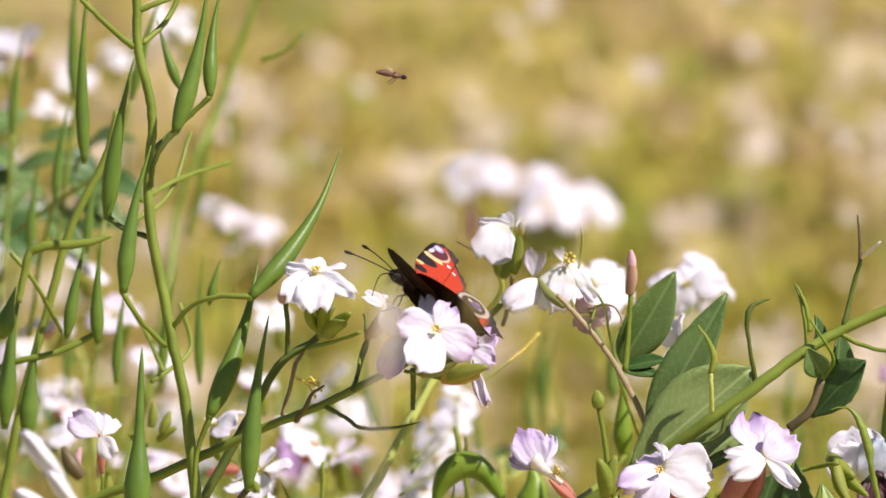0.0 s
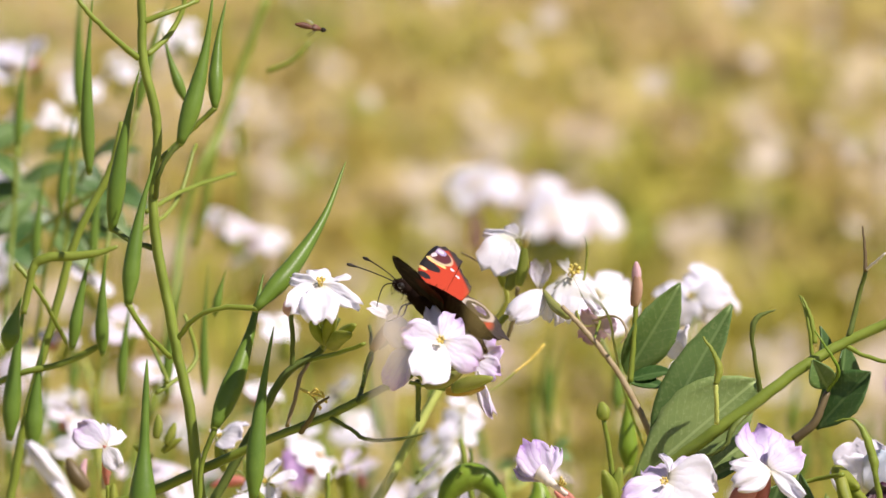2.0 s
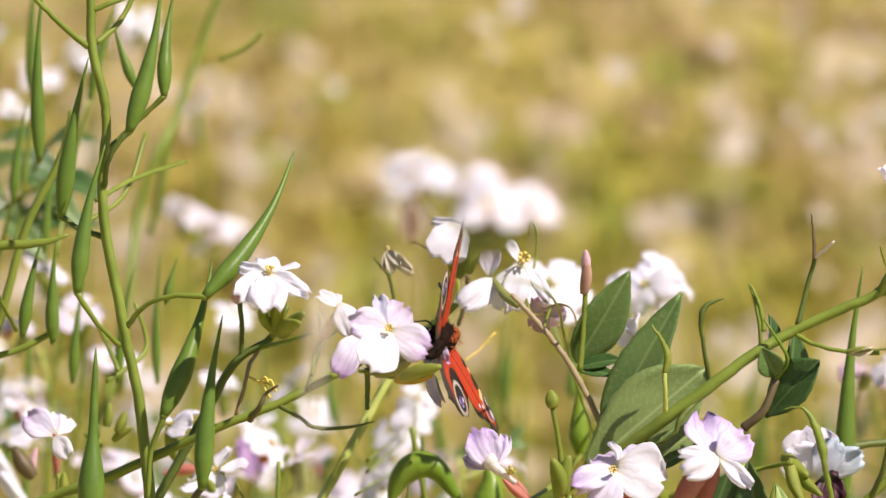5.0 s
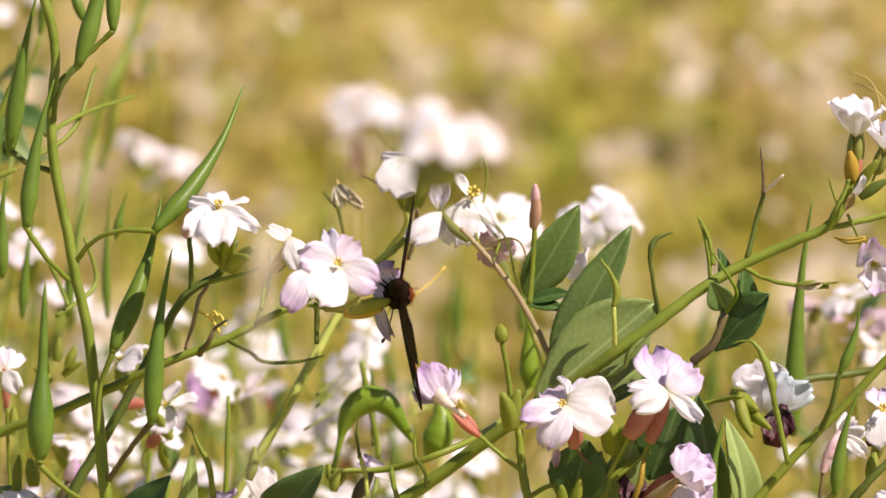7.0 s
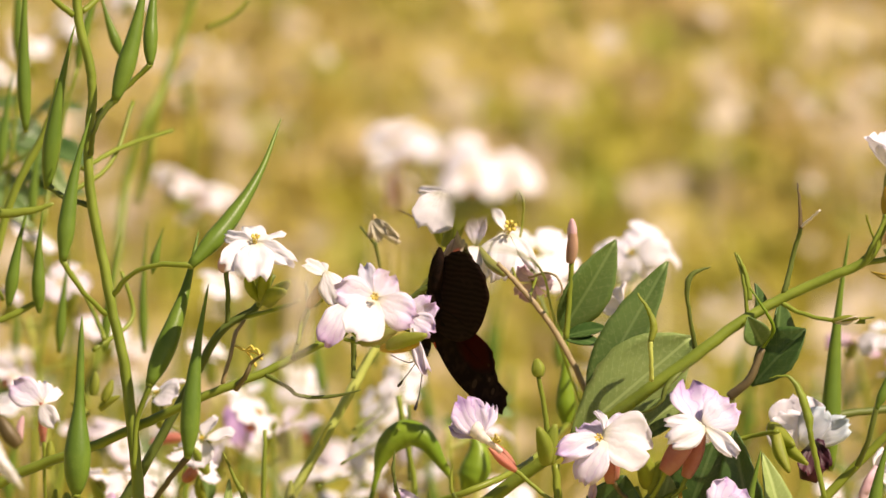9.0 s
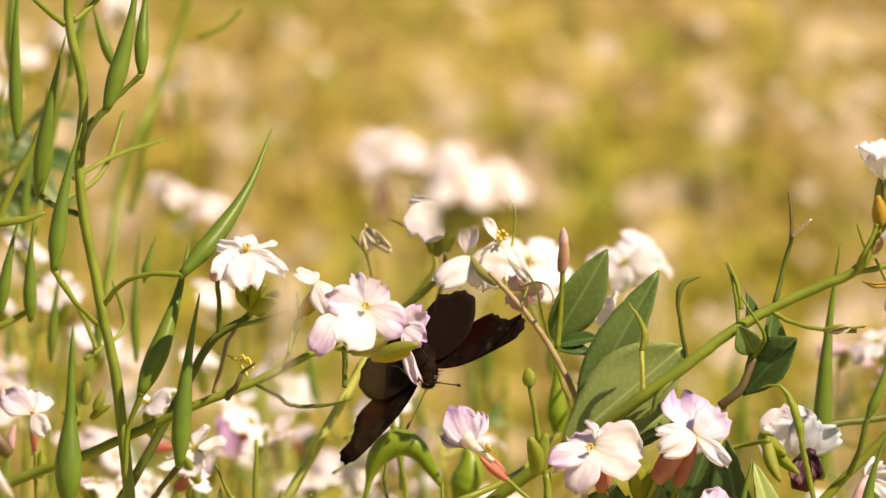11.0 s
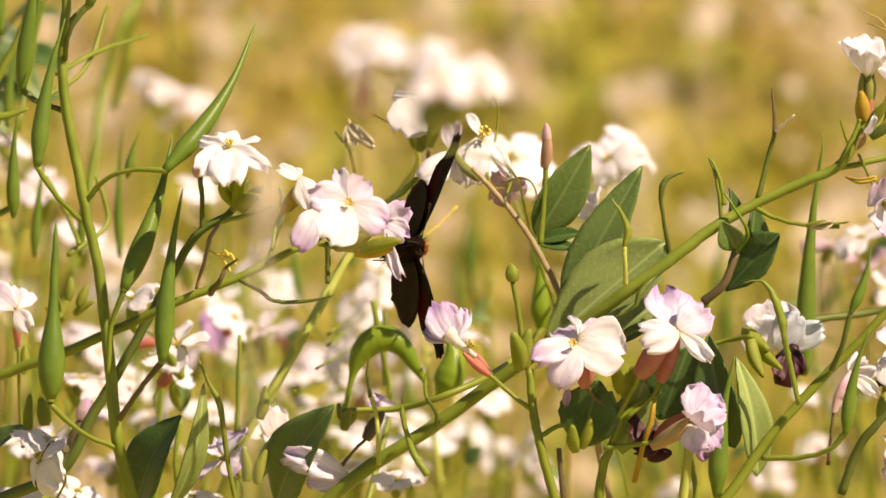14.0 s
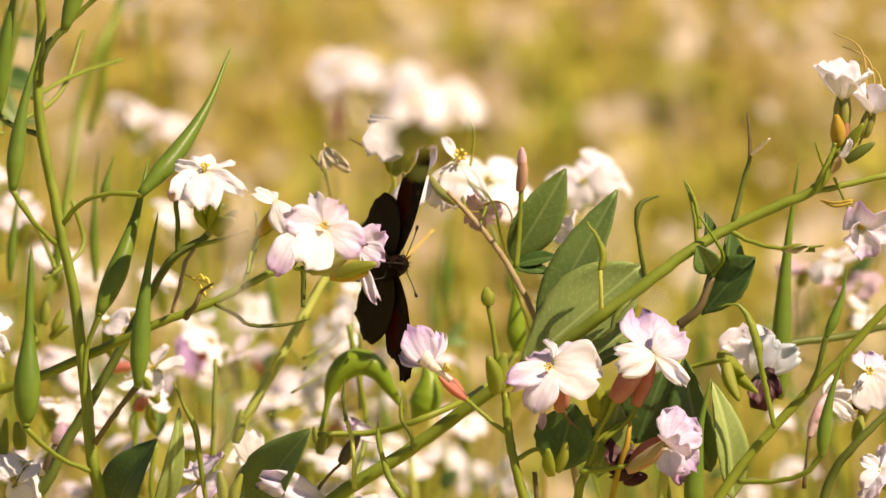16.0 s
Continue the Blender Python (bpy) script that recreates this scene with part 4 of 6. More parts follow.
    stalk(p, "twig", [(718, 352, 60), (680, 332, 62), (640, 310, 64)], [2, 2, 1.5], STEM_BROWN, sides=5)
    # curling tendrils
    stalk(p, "tendril", [(846, 430, 30), (842, 395, 44), (858, 345, 52), (860, 290, 52), (852, 276, 52), (846, 300, 52)], [3, 2.4, 2.4, 2.4, 2, 1.5], BUD, sides=5)
    stalk(p, "tendril", [(870, 430, 24), (905, 422, 20), (922, 432, 18), (930, 455, 18), (920, 470, 18)], [2.5, 2.2, 2, 1.5], STEM_RED, sides=5)
    stalk(p, "twig", [(740, 400, 40), (700, 440, 44), (660, 470, 46), (620, 498, 48)], [5, 6, 6, 6], STEM_DARK, sides=6)


def pea_plant():
    p = plant("field pea with blue-green leaves, fat pods and maroon flowers", (1120, 1300, 10), "pea plant")
    p.name = "pea_plant"
    stalk(p, "stem", [(1230, 640, 6), (1222, 720, 6), (1212, 800, 6), (1200, 900, 6), (1190, 1000, 8)], [8, 9, 9, 10], STEM_PALE, root=True)
    # broad leaves
    leaf(p, (930, 526, 30), (1025, 364, 26), 84, (0.45, 0.35, 0.8), LEAF, 0.3, 0.04)
    leaf(p, (936, 534, 28), (1012, 520, 24), 40, (0, 0.7, 0.6), LEAF_DARK, 0.3, 0.05)
    leaf(p, (936, 538, 26), (1004, 550, 22), 30, (0, 0.7, 0.6), LEAF_DARK, 0.3, 0.05)
    leaf(p, (978, 650, 16), (1117, 402, 14), 82, (-0.1, 0.35, 0.9), LEAF, 0.2, 0.03)
    leaf(p, (944, 718, 14), (1160, 534, 8), 150, (0.35, 0.5, 0.75), LEAF_PALE, 0.1, 0.02, peak=0.56)
    leaf(p, (1072, 712, 2), (1146, 676, -2), 24, (0.0, 0.3, 0.9), LEAF_DARK, 0.4, 0.1)
    stalk(p, "thin_pod", [(1041, 662, 0), (1075, 668, -4), (1103, 652, -6), (1115, 624, -6), (1146, 590, -4), (1168, 562, -2)], [1.5, 2.5, 3.5, 6, 3.5, 3], STEM_DARK, sides=7)
    leaf(p, (1064, 700, 6), (1170, 632, 4), 56, (0.2, 0.6, 0.7), LEAF_PALE, 0.2, 0.05)
    # folded dark pair further along
    stalk(p, "branch", [(1285, 555, 2), (1262, 610, 2), (1226, 642, 4)], [6, 8, 9], STEM_BROWN, sides=7)
    leaf(p, (1266, 622, 6), (1360, 520, 0), 86, (-0.6, 0.1, 0.75), LEAF_DARK, 0.35, 0.05, peak=0.55)
    leaf(p, (1286, 606, 10), (1316, 470, 8), 70, (0.6, 0.05, 0.6), LEAF_DARK, 0.5, 0.1, peak=0.5)
    leaf(p, (1284, 548, 0), (1258, 500, -4), 46, (-0.3, 0.5, 0.8), LEAF, 0.6, 0.15, peak=0.5)
    leaf(p, (1270, 500, 4), (1272, 440, 4), 34, (0.8, 0.2, 0.5), LEAF_DARK, 0.8, 0.1)
    stalk(p, "tendril", [(1284, 556, 2), (1304, 520, -2), (1290, 490, -4), (1262, 448, -4)], [4, 4, 3, 2], POD_PEA, sides=6)
    stalk(p, "tendril", [(1262, 470, 0), (1256, 430, 0), (1240, 388, 0)], [5, 4, 2], STEM, sides=6)
    # leaves under the blossoms
    leaf(p, (1010, 900, 4), (1040, 780, 0), 110, (-0.1, 0.3, 0.9), LEAF_DARK, 0.2, 0.05, peak=0.5)
    leaf(p, (1080, 910, 6), (1120, 780, 2), 76, (0.3, 0.3, 0.9), LEAF_PALE, 0.2, 0.05, peak=0.5)
    leaf(p, (1150, 850, 6), (1200, 720, 2), 110, (0.2, 0.3, 0.9), LEAF_DARK, 0.2, 0.05, peak=0.5)
    leaf(p, (1280, 900, 4), (1236, 700, 0), 90, (-0.5, 0.4, 0.8), LEAF_DARK, 0.5, 0.1)
    leaf(p, (1322, 950, 4), (1284, 740, 0), 64, (0.4, 0.3, 0.8), LEAF_PALE, 0.4, 0.1)
    pod(p, (1250, 985, -4), (1282, 735, -6), 36, 0.03, 3)
    # fat pods
    arch = [(588, 838, 64), (600, 790, 64), (608, 756, 64), (622, 728, 64), (645, 709, 64), (668, 707, 64), (692, 722, 64), (712, 752, 64), (738, 792, 66)]
    line = smooth_line([spot(*a) for a in arch])
    v, f = tube([a - line[0] for a in line], steps([4.5, 4.5, 6, 14, 21, 25, 26, 24, 20, 15, 9, 2]), 18)
    part("pea_pod", mesh_of("pea_pod", v, f, [POD_PEA]), p, local(p, line[0]))
    pod(p, (757, 810, 110), (772, 700, 110), 60, -0.13, 1, POD_PEA, BEAN_SHAPE)
    pod(p, (938, 690, 90), (940, 535, 90), 38, 0.02, 1, POD_PEA)
    stalk(p, "twig", [(940, 690, 90), (850, 770, 30), (770, 806, 20), (690, 830, 24), (586, 834, 22)], [6, 6, 6, 5], STEM, sides=6)
    # pale blue blossom with a maroon keel
    for a, b, w in (((1300, 692, 14), (1340, 726, 6), 30), ((1312, 704, 12), (1364, 760, 4), 22), ((1308, 704, 8), (1332, 774, 4), 24), ((1304, 700, 18), (1318, 752, 20), 16)):
        bud(p, a, b, w, BUD, "calyx")
    for a, b, sq, m, roll, k in (((1348, 734, 34), (1308, 672, 30), 1.1, PETAL_WHITE, 10, 1), ((1352, 734, 36), (1346, 646, 34), 1.15, PETAL_WHITE, -6, 2), ((1354, 730, 32), (1392, 654, 28), 0.85, PETAL_BLUE, -20, 3), ((1360, 726, 34), (1424, 684, 26), 0.65, PETAL_BLUE, -24, 4)):
        petal_at(p, a, b, m, sq, "flat", roll, k)
    bud(p, (1366, 790, 22), (1388, 716, 22), 50, KEEL, "keel")
    petal_at(p, (1372, 724, 14), (1366, 784, 10), KEEL_PETAL, 0.7, "cup", 10, 1)
    petal_at(p, (1376, 720, 16), (1402, 776, 14), KEEL_PETAL, 0.7, "cup", -10, 3)
    stalk(p, "twig", [(1312, 702, 0), (1260, 712, 6), (1226, 720, 6)], [5, 4.5, 5], STEM, sides=6)
    # maroon blossom
    petal_at(p, (1156, 872, 6), (1096, 872, 2), KEEL_PETAL, 1.1, "cup", 20, 2)
    petal_at(p, (1156, 880, 4), (1102, 902, 0), KEEL_PETAL, 0.9, "frill", -20, 1)
    bud(p, (1108, 866, 10), (1160, 880, 10), 54, KEEL, "keel")
    bud(p, (1126, 914, 8), (1170, 908, 8), 30, KEEL, "keel")
    stalk(p, "twig", [(1140, 802, 0), (1134, 850, -2), (1118, 900, 0), (1104, 960, 4)], [3, 5, 4.5, 4.5], GOLD, sides=6)


def far_right_plant():
    p = plant("wild radish with slender green pods beside lilac blossoms", (1250, 1250, -4))
    stalk(p, "stem", [(1640, 560, -4), (1568, 638, -4), (1500, 712, -4), (1440, 772, -4), (1385, 832, -4), (1335, 890, -4), (1280, 970, -4)], [7, 7.5, 8, 8.5, 9, 10], STEM, root=True)
    stalk(p, "pod_stalk", [(1452, 762, -6), (1472, 716, -10), (1486, 660, -12)], [5, 4.5, 5], STEM_DARK, sides=6)
    pod(p, (1486, 662, -12), (1522, 538, -12), 19, -0.05, 2)
    stalk(p, "pod_stalk", [(1330, 918, -6), (1400, 916, -10), (1450, 902, -14), (1480, 870, -16)], [5, 5, 5, 6], STEM, sides=6)
    pod(p, (1478, 876, -16), (1520, 690, -16), 25, 0.04, 4)
    stalk(p, "thin_pod", [(1395, 822, -8), (1377, 742, -10), (1369, 704, -12), (1366, 680, -12), (1352, 636, -12), (1330, 605, -12), (1296, 607, -12)], [5, 5, 5.5, 5, 8.5, 8, 5, 2, 1], STEM, sides=8)
    pod(p, (1404, 768, 46), (1438, 352, 46), 36, 0.02, 5)
    stalk(p, "branch", [(1600, 640, 60), (1520, 660, 60), (1440, 670, 56), (1340, 690, 50)], [7, 8, 8, 8], STEM_DARK, sides=6)
    for at, ax, s, k, c in (((1572, 905, 0), (-.7, .5, .4), .8, PETAL_LILAC, CALYX), ((1500, 525, 190), (-.3, .9, .4), .75, PETAL_WHITE, CALYX), ((1450, 540, 230), (.4, .8, .3), .7, PETAL_PINK, CALYX), ((1540, 570, 220), (-.4, .8, .3), .7, PETAL_PINK, CALYX), ((1540, 615, 230), (.5, .8, .3), .7, PETAL_WHITE, CALYX)):
        flower(p, at, ax, s, k, "flat", at[0], c, (at[0] - 20, at[1] + 130, at[2] + 10))
    stalk(p, "twig", [(1600, 790, 0), (1540, 850, 0), (1500, 900, 2), (1470, 980, 4)], [6, 7, 8, 8], STEM_DARK, sides=6)
    for b, m, sq, roll, k in (((1552, 684, 14), PETAL_LILAC, 1.0, 12, 1), ((1582, 690, 14), PETAL_LILAC, 0.7, -20, 2), ((1572, 776, 2), PETAL_WHITE, 1.15, 6, 5), ((1608, 734, 6), PETAL_WHITE, 0.8, -10, 4), ((1544, 748, 4), PETAL_WHITE, 0.6, 20, 3)):
        petal_at(p, (1561, 724, 8), b, m, sq, "flat", roll, k)
    stamens(p, (1561, 724, 4), (0.1, 0.3, 0.9), 0.8)
    bud(p, (1548, 812, 18), (1560, 730, 12), 24, CALYX, "calyx")
    bud(p, (1542, 790, 10), (1541, 758, 10), 20, KEEL)
    for b, sq, roll, k in (((1514, 742, 30), 0.8, 14, 1), ((1496, 730, 34), 0.5, -20, 2), ((1534, 800, 28), 0.5, -10, 4), ((1540, 762, 30), 0.6, 20, 0)):
        petal_at(p, (1484, 770, 32), b, PETAL_WHITE, sq, "frill", roll, k)
    stalk(p, "petal_tube", [(1486, 766, 32), (1474, 788, 30), (1464, 812, 30), (1456, 838, 30)], [6, 9, 9, 5], PINK)
    stalk(p, "twig", [(1456, 836, 30), (1452, 870, 30), (1446, 930, 30)], [3, 3, 4], STEM_BROWN, sides=6)
    bud(p, (1540, 850, 12), (1548, 800, 12), 26, BUD)
    for b, sq, roll, k in (((1548, 874, 0), 0.8, 20, 1), ((1596, 860, 2), 0.9, -20, 3), ((1556, 920, -4), 0.9, 10, 4)):
        petal_at(p, (1584, 896, 0), b, PETAL_WHITE, sq, "frill", roll, k)


def plants_behind():
    """Blooming plants a hand's width and more behind the others, each with its stem and blossoms."""
    groups = (
        ((-110, 900, 160), [(-110, -36, 190), (-150, -20, 190), (-60, 75, 185), (-150, 80, 195), (-170, 200, 190), (-150, 160, 210)], 0.7),
        ((-150, 1000, 120), [(-172, 330, 150), (-160, 440, 160), (-100, 500, 170), (-168, 540, 130)], 0.62),
        ((60, 900, 200), [(165, -62, 220), (150, -90, 205), (50, -25, 230), (-20, 20, 225)], 0.62),
        ((240, 900, 240), [(257, 73, 250), (227, 243, 210), (262, 268, 210), (276, 318, 210), (332, 286, 220)], 0.5),
        ((20, 1000, 90), [(-78, 655, 90), (-60, 560, 180), (-120, 620, 150)], 0.66),
        ((100, 1050, 60), [(120, 775, 50), (165, 800, 60), (70, 880, 60), (20, 885, 60)], 0.72),
        ((250, 1050, 60), [(212, 634, 25), (292, 715, 25), (285, 765, 30), (250, 840, 90)], 0.66),
        ((400, 1050, 90), [(395, 668, 70), (436, 690, 75), (470, 612, 170), (350, 838, 100)], 0.66),
        ((540, 1100, 120), [(540, 822, 100), (490, 790, 150), (620, 810, 150), (560, 750, 160), (690, 790, 170)], 0.68),
        ((900, 1100, 160), [(860, 910, 170), (800, 870, 190), (940, 940, 190)], 0.66),
        ((430, 1150, 110), [(500, 770, 110), (560, 868, 105), (640, 884, 110), (700, 850, 120), (600, 930, 100)], 0.75),
        ((180, 1150, 110), [(150, 704, 105), (205, 775, 110), (318, 722, 100), (262, 880, 105), (180, 930, 95)], 0.72),
        ((800, 1150, 120), [(760, 868, 115), (842, 812, 120), (905, 905, 115), (700, 930, 110)], 0.72),
        ((-20, 1100, 100), [(-10, 350, 105), (45, 440, 100), (-70, 450, 110), (110, 520, 115)], 0.62),
        ((330, 1150, 120), [(330, 440, 125), (300, 560, 120), (430, 560, 130), (370, 640, 110), (470, 700, 120)], 0.6),
        ((1300, 1100, 140), [(1470, 800, 150), (1420, 900, 170), (1340, 950, 180)], 0.66),
    )
    rnd = random.Random(21)
    for foot, blooms, size in groups:
        foot = (foot[0], foot[1], foot[2] * 2.8)
        blooms = [(u, v, dd * 2.8) for u, v, dd in blooms]
        p = plant("wild radish in white bloom among thin green stems", foot)
        tagged(p, group="blooming wild radishes")
        us, vs = [b[0] for b in blooms], [b[1] for b in blooms]
        d = sum(b[2] for b in blooms) / len(blooms)
        cu, low = sum(us) / len(us), max(vs)
        crown = (cu * 0.6 + foot[0] * 0.4, low + 70, d)
        stalk(p, "stem", [(cu, min(vs) + 40, d), ((cu + crown[0]) / 2 + 8, (min(vs) + low) / 2 + 40, d), crown, ((crown[0] + foot[0]) / 2, max(low + 140, 900), d)], [4, 5, 7, 8], STEM, root=True)
        for u, v, dd in blooms:
            ax = (rnd.uniform(-0.7, 0.7), rnd.uniform(0.5, 1), rnd.uniform(0.1, 0.6))
            kind = rnd.choice((PETAL_WHITE, PETAL_WHITE, PETAL_PALE))
            f = min(1.0, max(0.0, (v - min(vs)) / max(1, low - min(vs))))
            flower(p, (u, v, dd), ax, size * rnd.uniform(0.95, 1.25), kind, rnd.choice(("flat", "droop", "flat", "cup")), rnd.uniform(0, 90), rnd.choice((CALYX, CALYX, CALYX_PINK)), (cu + (crown[0] - cu) * f, v + 75, d), tilts=[rnd.uniform(-8, 20) for _ in range(4)])
            bud(p, (u + 10, v + 62, dd), (u + rnd.uniform(-26, 30), v + 16, dd - 4), 20)


def stems_behind():
    """More pods and stems of the same stand behind the tall pods."""
    p = plant("wild radish with many upright green pods and thin twigs", (-60, 1100, 110))
    stalk(p, "stem", [(305, -140, 360), (262, -20, 360), (222, 95, 355), (190, 160, 350), (160, 250, 350), (140, 400, 340), (110, 560, 335), (60, 720, 330), (20, 860, 330)], [8, 9, 9, 10, 10, 11, 12, 12], STEM, root=True)
    stalk(p, "branch", [(225, 90, 355), (205, 160, 356), (196, 230, 358), (176, 300, 360)], [8, 10, 7], STEM, sides=6)
    stalk(p, "stem", [(40, 80, 60), (20, 160, 60), (-40, 280, 60), (-80, 420, 60), (-130, 600, 60), (-160, 760, 60)], [7, 8, 8, 9, 9], STEM, root=True)
    stalk(p, "branch", [(30, 300, 40), (-3, 312, 40), (-50, 318, 40), (-90, 320, 40), (-116, 332, 40), (-126, 370, 40), (-136, 420, 40)], [3, 7, 9, 9, 7, 6], STEM, sides=8)
    stalk(p, "branch", [(10, 470, 50), (-60, 505, 50), (-140, 525, 50), (-220, 560, 60)], [7, 7, 7, 7], STEM, sides=6)
    for base, tip, w in (((-20, 170, 50), (-14, -150, 50), 26), ((-50, 480, 44), (-14, 300, 44), 24), ((4, 490, 48), (10, 310, 48), 26), ((-120, 660, 50), (-100, 470, 50), 34), ((-160, 640, 50), (-130, 380, 50), 34), ((120, 560, 130), (150, 350, 130), 20), ((190, 560, 150), (196, 330, 150), 18), ((205, 420, 90), (225, 340, 90), 18), ((-165, 480, 30), (-140, 390, 30), 36), ((150, 40, 70), (110, -80, 70), 20), ((40, 560, 120), (60, 380, 120), 20)):
        pod(p, base, tip, w, 0.02, base[0])
    for pts in ([(80, 240, 60), (140, 205, 70), (240, 170, 90)], [(60, 280, 60), (130, 230, 70), (170, 120, 80)], [(-150, 330, 50), (-110, 380, 50), (-60, 470, 60)], [(100, 560, 60), (170, 500, 70), (150, 420, 70)], [(120, 540, 60), (90, 470, 80), (60, 420, 80)], [(300, -10, 190), (345, -30, 190), (375, -60, 190)]):
        stalk(p, "twig", pts, [5, 4.5, 4], STEM, sides=6)
    rnd = random.Random(5)
    for _ in range(22):
        u, v, d, a = rnd.uniform(-215, 10), rnd.uniform(110, 290), rnd.uniform(190, 330), rnd.uniform(-0.9, 0.9)
        n = rnd.uniform(70, 130)
        leaf(p, (u, v, d), (u + n * math.cos(a), v + n * math.sin(a), d + rnd.uniform(-12, 12)), rnd.uniform(44, 76), (rnd.uniform(-0.4, 0.6), 0.6, rnd.uniform(0.4, 0.8)), rnd.choice((LEAF, LEAF_DARK, LEAF)), 0.3, 0.1)
    for b, t, w in (((-30, 60, 200), (-26, -180, 200), 24), ((-66, 240, 170), (-40, 60, 170), 22), ((70, 60, 180), (128, -140, 180), 22), ((-10, 330, 160), (10, 160, 160), 20), ((-110, 330, 190), (-90, 150, 190), 20), ((-140, 120, 220), (-120, -60, 220), 20), ((30, 200, 190), (64, 30, 190), 18)):
        pod(p, b, t, w, 0.02, b[0])
    for pts in ([(-30, 60, 200), (-40, 160, 200), (-60, 330, 200)], [(-66, 240, 170), (-90, 340, 180), (-110, 480, 190)], [(70, 60, 180), (40, 180, 180), (10, 340, 170)], [(-140, 120, 220), (-150, 300, 220), (-170, 500, 200)], [(-140, 300, 210), (-60, 240, 200), (40, 180, 190)]):
        stalk(p, "twig", pts, [4, 4.5, 5], STEM, sides=6)
    # low stems, pods and leaves between the blossoms
    q = plant("tangle of low wild radish leaves and pods under the blossoms", (430, 1300, 60))
    for pts, rad, m in (([(405, 700, 60), (402, 800, 60), (400, 900, 60), (398, 1000, 62)], [4, 6, 7, 8], STEM), ([(640, 640, 90), (655, 720, 90), (670, 820, 90), (640, 960, 80)], [5, 5, 6, 7], STEM), ([(330, 740, 20), (352, 790, 20), (368, 820, 20), (380, 900, 22)], [1.5, 6, 3.5, 4], BUD), ([(300, 850, 60), (290, 920, 60), (300, 1000, 62)], [5, 6, 7], STEM), ([(970, 900, 30), (975, 960, 30), (980, 1010, 30)], [5, 6, 6], STEM_BROWN), ([(1200, 900, 30), (1210, 960, 30), (1215, 1030, 30)], [5, 6, 6], STEM)):
        stalk(q, "stem", pts, rad, m, sides=7, root=True)
    for base, tip, w, face, m in (((220, 1010, 20), (300, 842, 10), 110, (-.4, .5, .7), LEAF_DARK), ((282, 1010, 24), (341, 788, 14), 50, (.6, .3, .7), LEAF_PALE), ((470, 1000, 30), (572, 826, 10), 120, (-.3, .4, .8), LEAF), ((430, 960, 40), (530, 880, 30), 90, (.2, .7, .6), LEAF), ((-60, 940, 40), (30, 860, 30), 60, (.2, .7, .6), LEAF)):
        leaf(q, base, tip, w, face, m)
    # slender twisted pods
    for name, pts, rad, m in (
        ("pod_stalk", [(637, 808, 4), (646, 840, 4), (650, 880, 4), (651, 930, 6)], [4, 4, 3.8, 4.2], STEM_PALE),
        ("thin_pod", [(637, 810, 4), (634, 792, 4), (631, 766, 4), (634, 738, 4)], [4.2, 3, 3.8, 0.8], STEM_DARK),
        ("thin_pod", [(738, 948, 0), (716, 916, 0), (702, 880, 0), (693, 840, 0), (693, 810, 0)], [7, 6.5, 5, 4.5, 1], STEM),
        ("pod_stalk", [(754, 862, -2), (752, 838, -4), (736, 811, -6)], [4, 3, 3.5], STEM_DARK),
        ("thin_pod", [(736, 812, -6), (733, 790, -6), (737, 760, -6)], [3.6, 3.4, 0.8], BUD),
        ("twig", [(628, 886, 20), (606, 906, 20), (584, 934, 20)], [3, 2.5, 4], STEM_BROWN),
        ("twig", [(658, 655, 100), (661, 720, 100), (660, 790, 100)], [3, 4, 4], STEM_DARK),
    ):
        stalk(q, name, pts, rad, m, sides=8)
    bud(q, (628, 886, 20), (660, 836, 20), 24, STEM_BROWN, "pod")
    petal_at(q, (692, 848, 50), (638, 812, 50), PETAL_LILAC, 0.5, "flat", 10, 2)
    leaf(q, (300, 838, 100), (300, 754, 100), 32, (0.3, 0.3, 0.8), LEAF)
    for at, ax, s, k, sh in (((376, 916, 30), (-.5, .7, .3), 0.85, PETAL_LILAC, "cup"), ((68, 886, 16), (.4, .85, .3), 0.75, PETAL_WHITE, "droop"), ((50, 920, 14), (-.7, .3, .4), 0.75, PETAL_WHITE, "droop"), ((118, 975, 40), (.3, .9, .2), 0.7, PETAL_WHITE, "flat"), ((20, 975, 50), (-.3, .9, .2), 0.7, PETAL_WHITE, "flat"), ((470, 866, 70), (.2, .9, .3), 0.62, PETAL_WHITE, "droop"), ((684, 955, 60), (.1, .9, .3), 0.62, PETAL_WHITE, "flat"), ((320, 985, 60), (.1, .9, .3), .7, PETAL_WHITE, "flat")):
        flower(q, at, ax, s, k, sh, at[0], CALYX, (at[0] + 10, at[1] + 120, at[2] + 20), tilts=(0, 10, -6, 8))
    for b, t in (((418, 960, 0), (412, 900, 0)), ((436, 964, 0), (452, 904, 0)), ((440, 850, 30), (450, 790, 30)), ((30, 880, 20), (34, 806, 20)), ((20, 770, 60), (24, 720, 60)), ((590, 870, 20), (600, 830, 20))):
        bud(q, b, t, 19)
    petal_at(q, (600, 952, 14), (474, 902, 10), PETAL_LILAC, 0.5, "frill", 16, 3)
    petal_at(q, (600, 954, 16), (520, 960, 14), PETAL_LILAC, 0.6, "frill", -10, 1)
    petal_at(q, (470, 890, 60), (462, 832, 58), PETAL_WHITE, 0.95, "flat", 10, 2)
    bud(q, (584, 850, 26), (580, 820, 26), 13)
    bud(q, (588, 862, 26), (612, 832, 24), 20)
    for a, b, sq in (((-56, 750, -150), (-144, 650, -160), 0.3), ((-24, 806, -150), (-96, 724, -160), 0.26), ((-70, 800, -140), (-150, 760, -150), 0.35)):
        petal_at(q, a, b, PETAL_WHITE, sq, "droop")
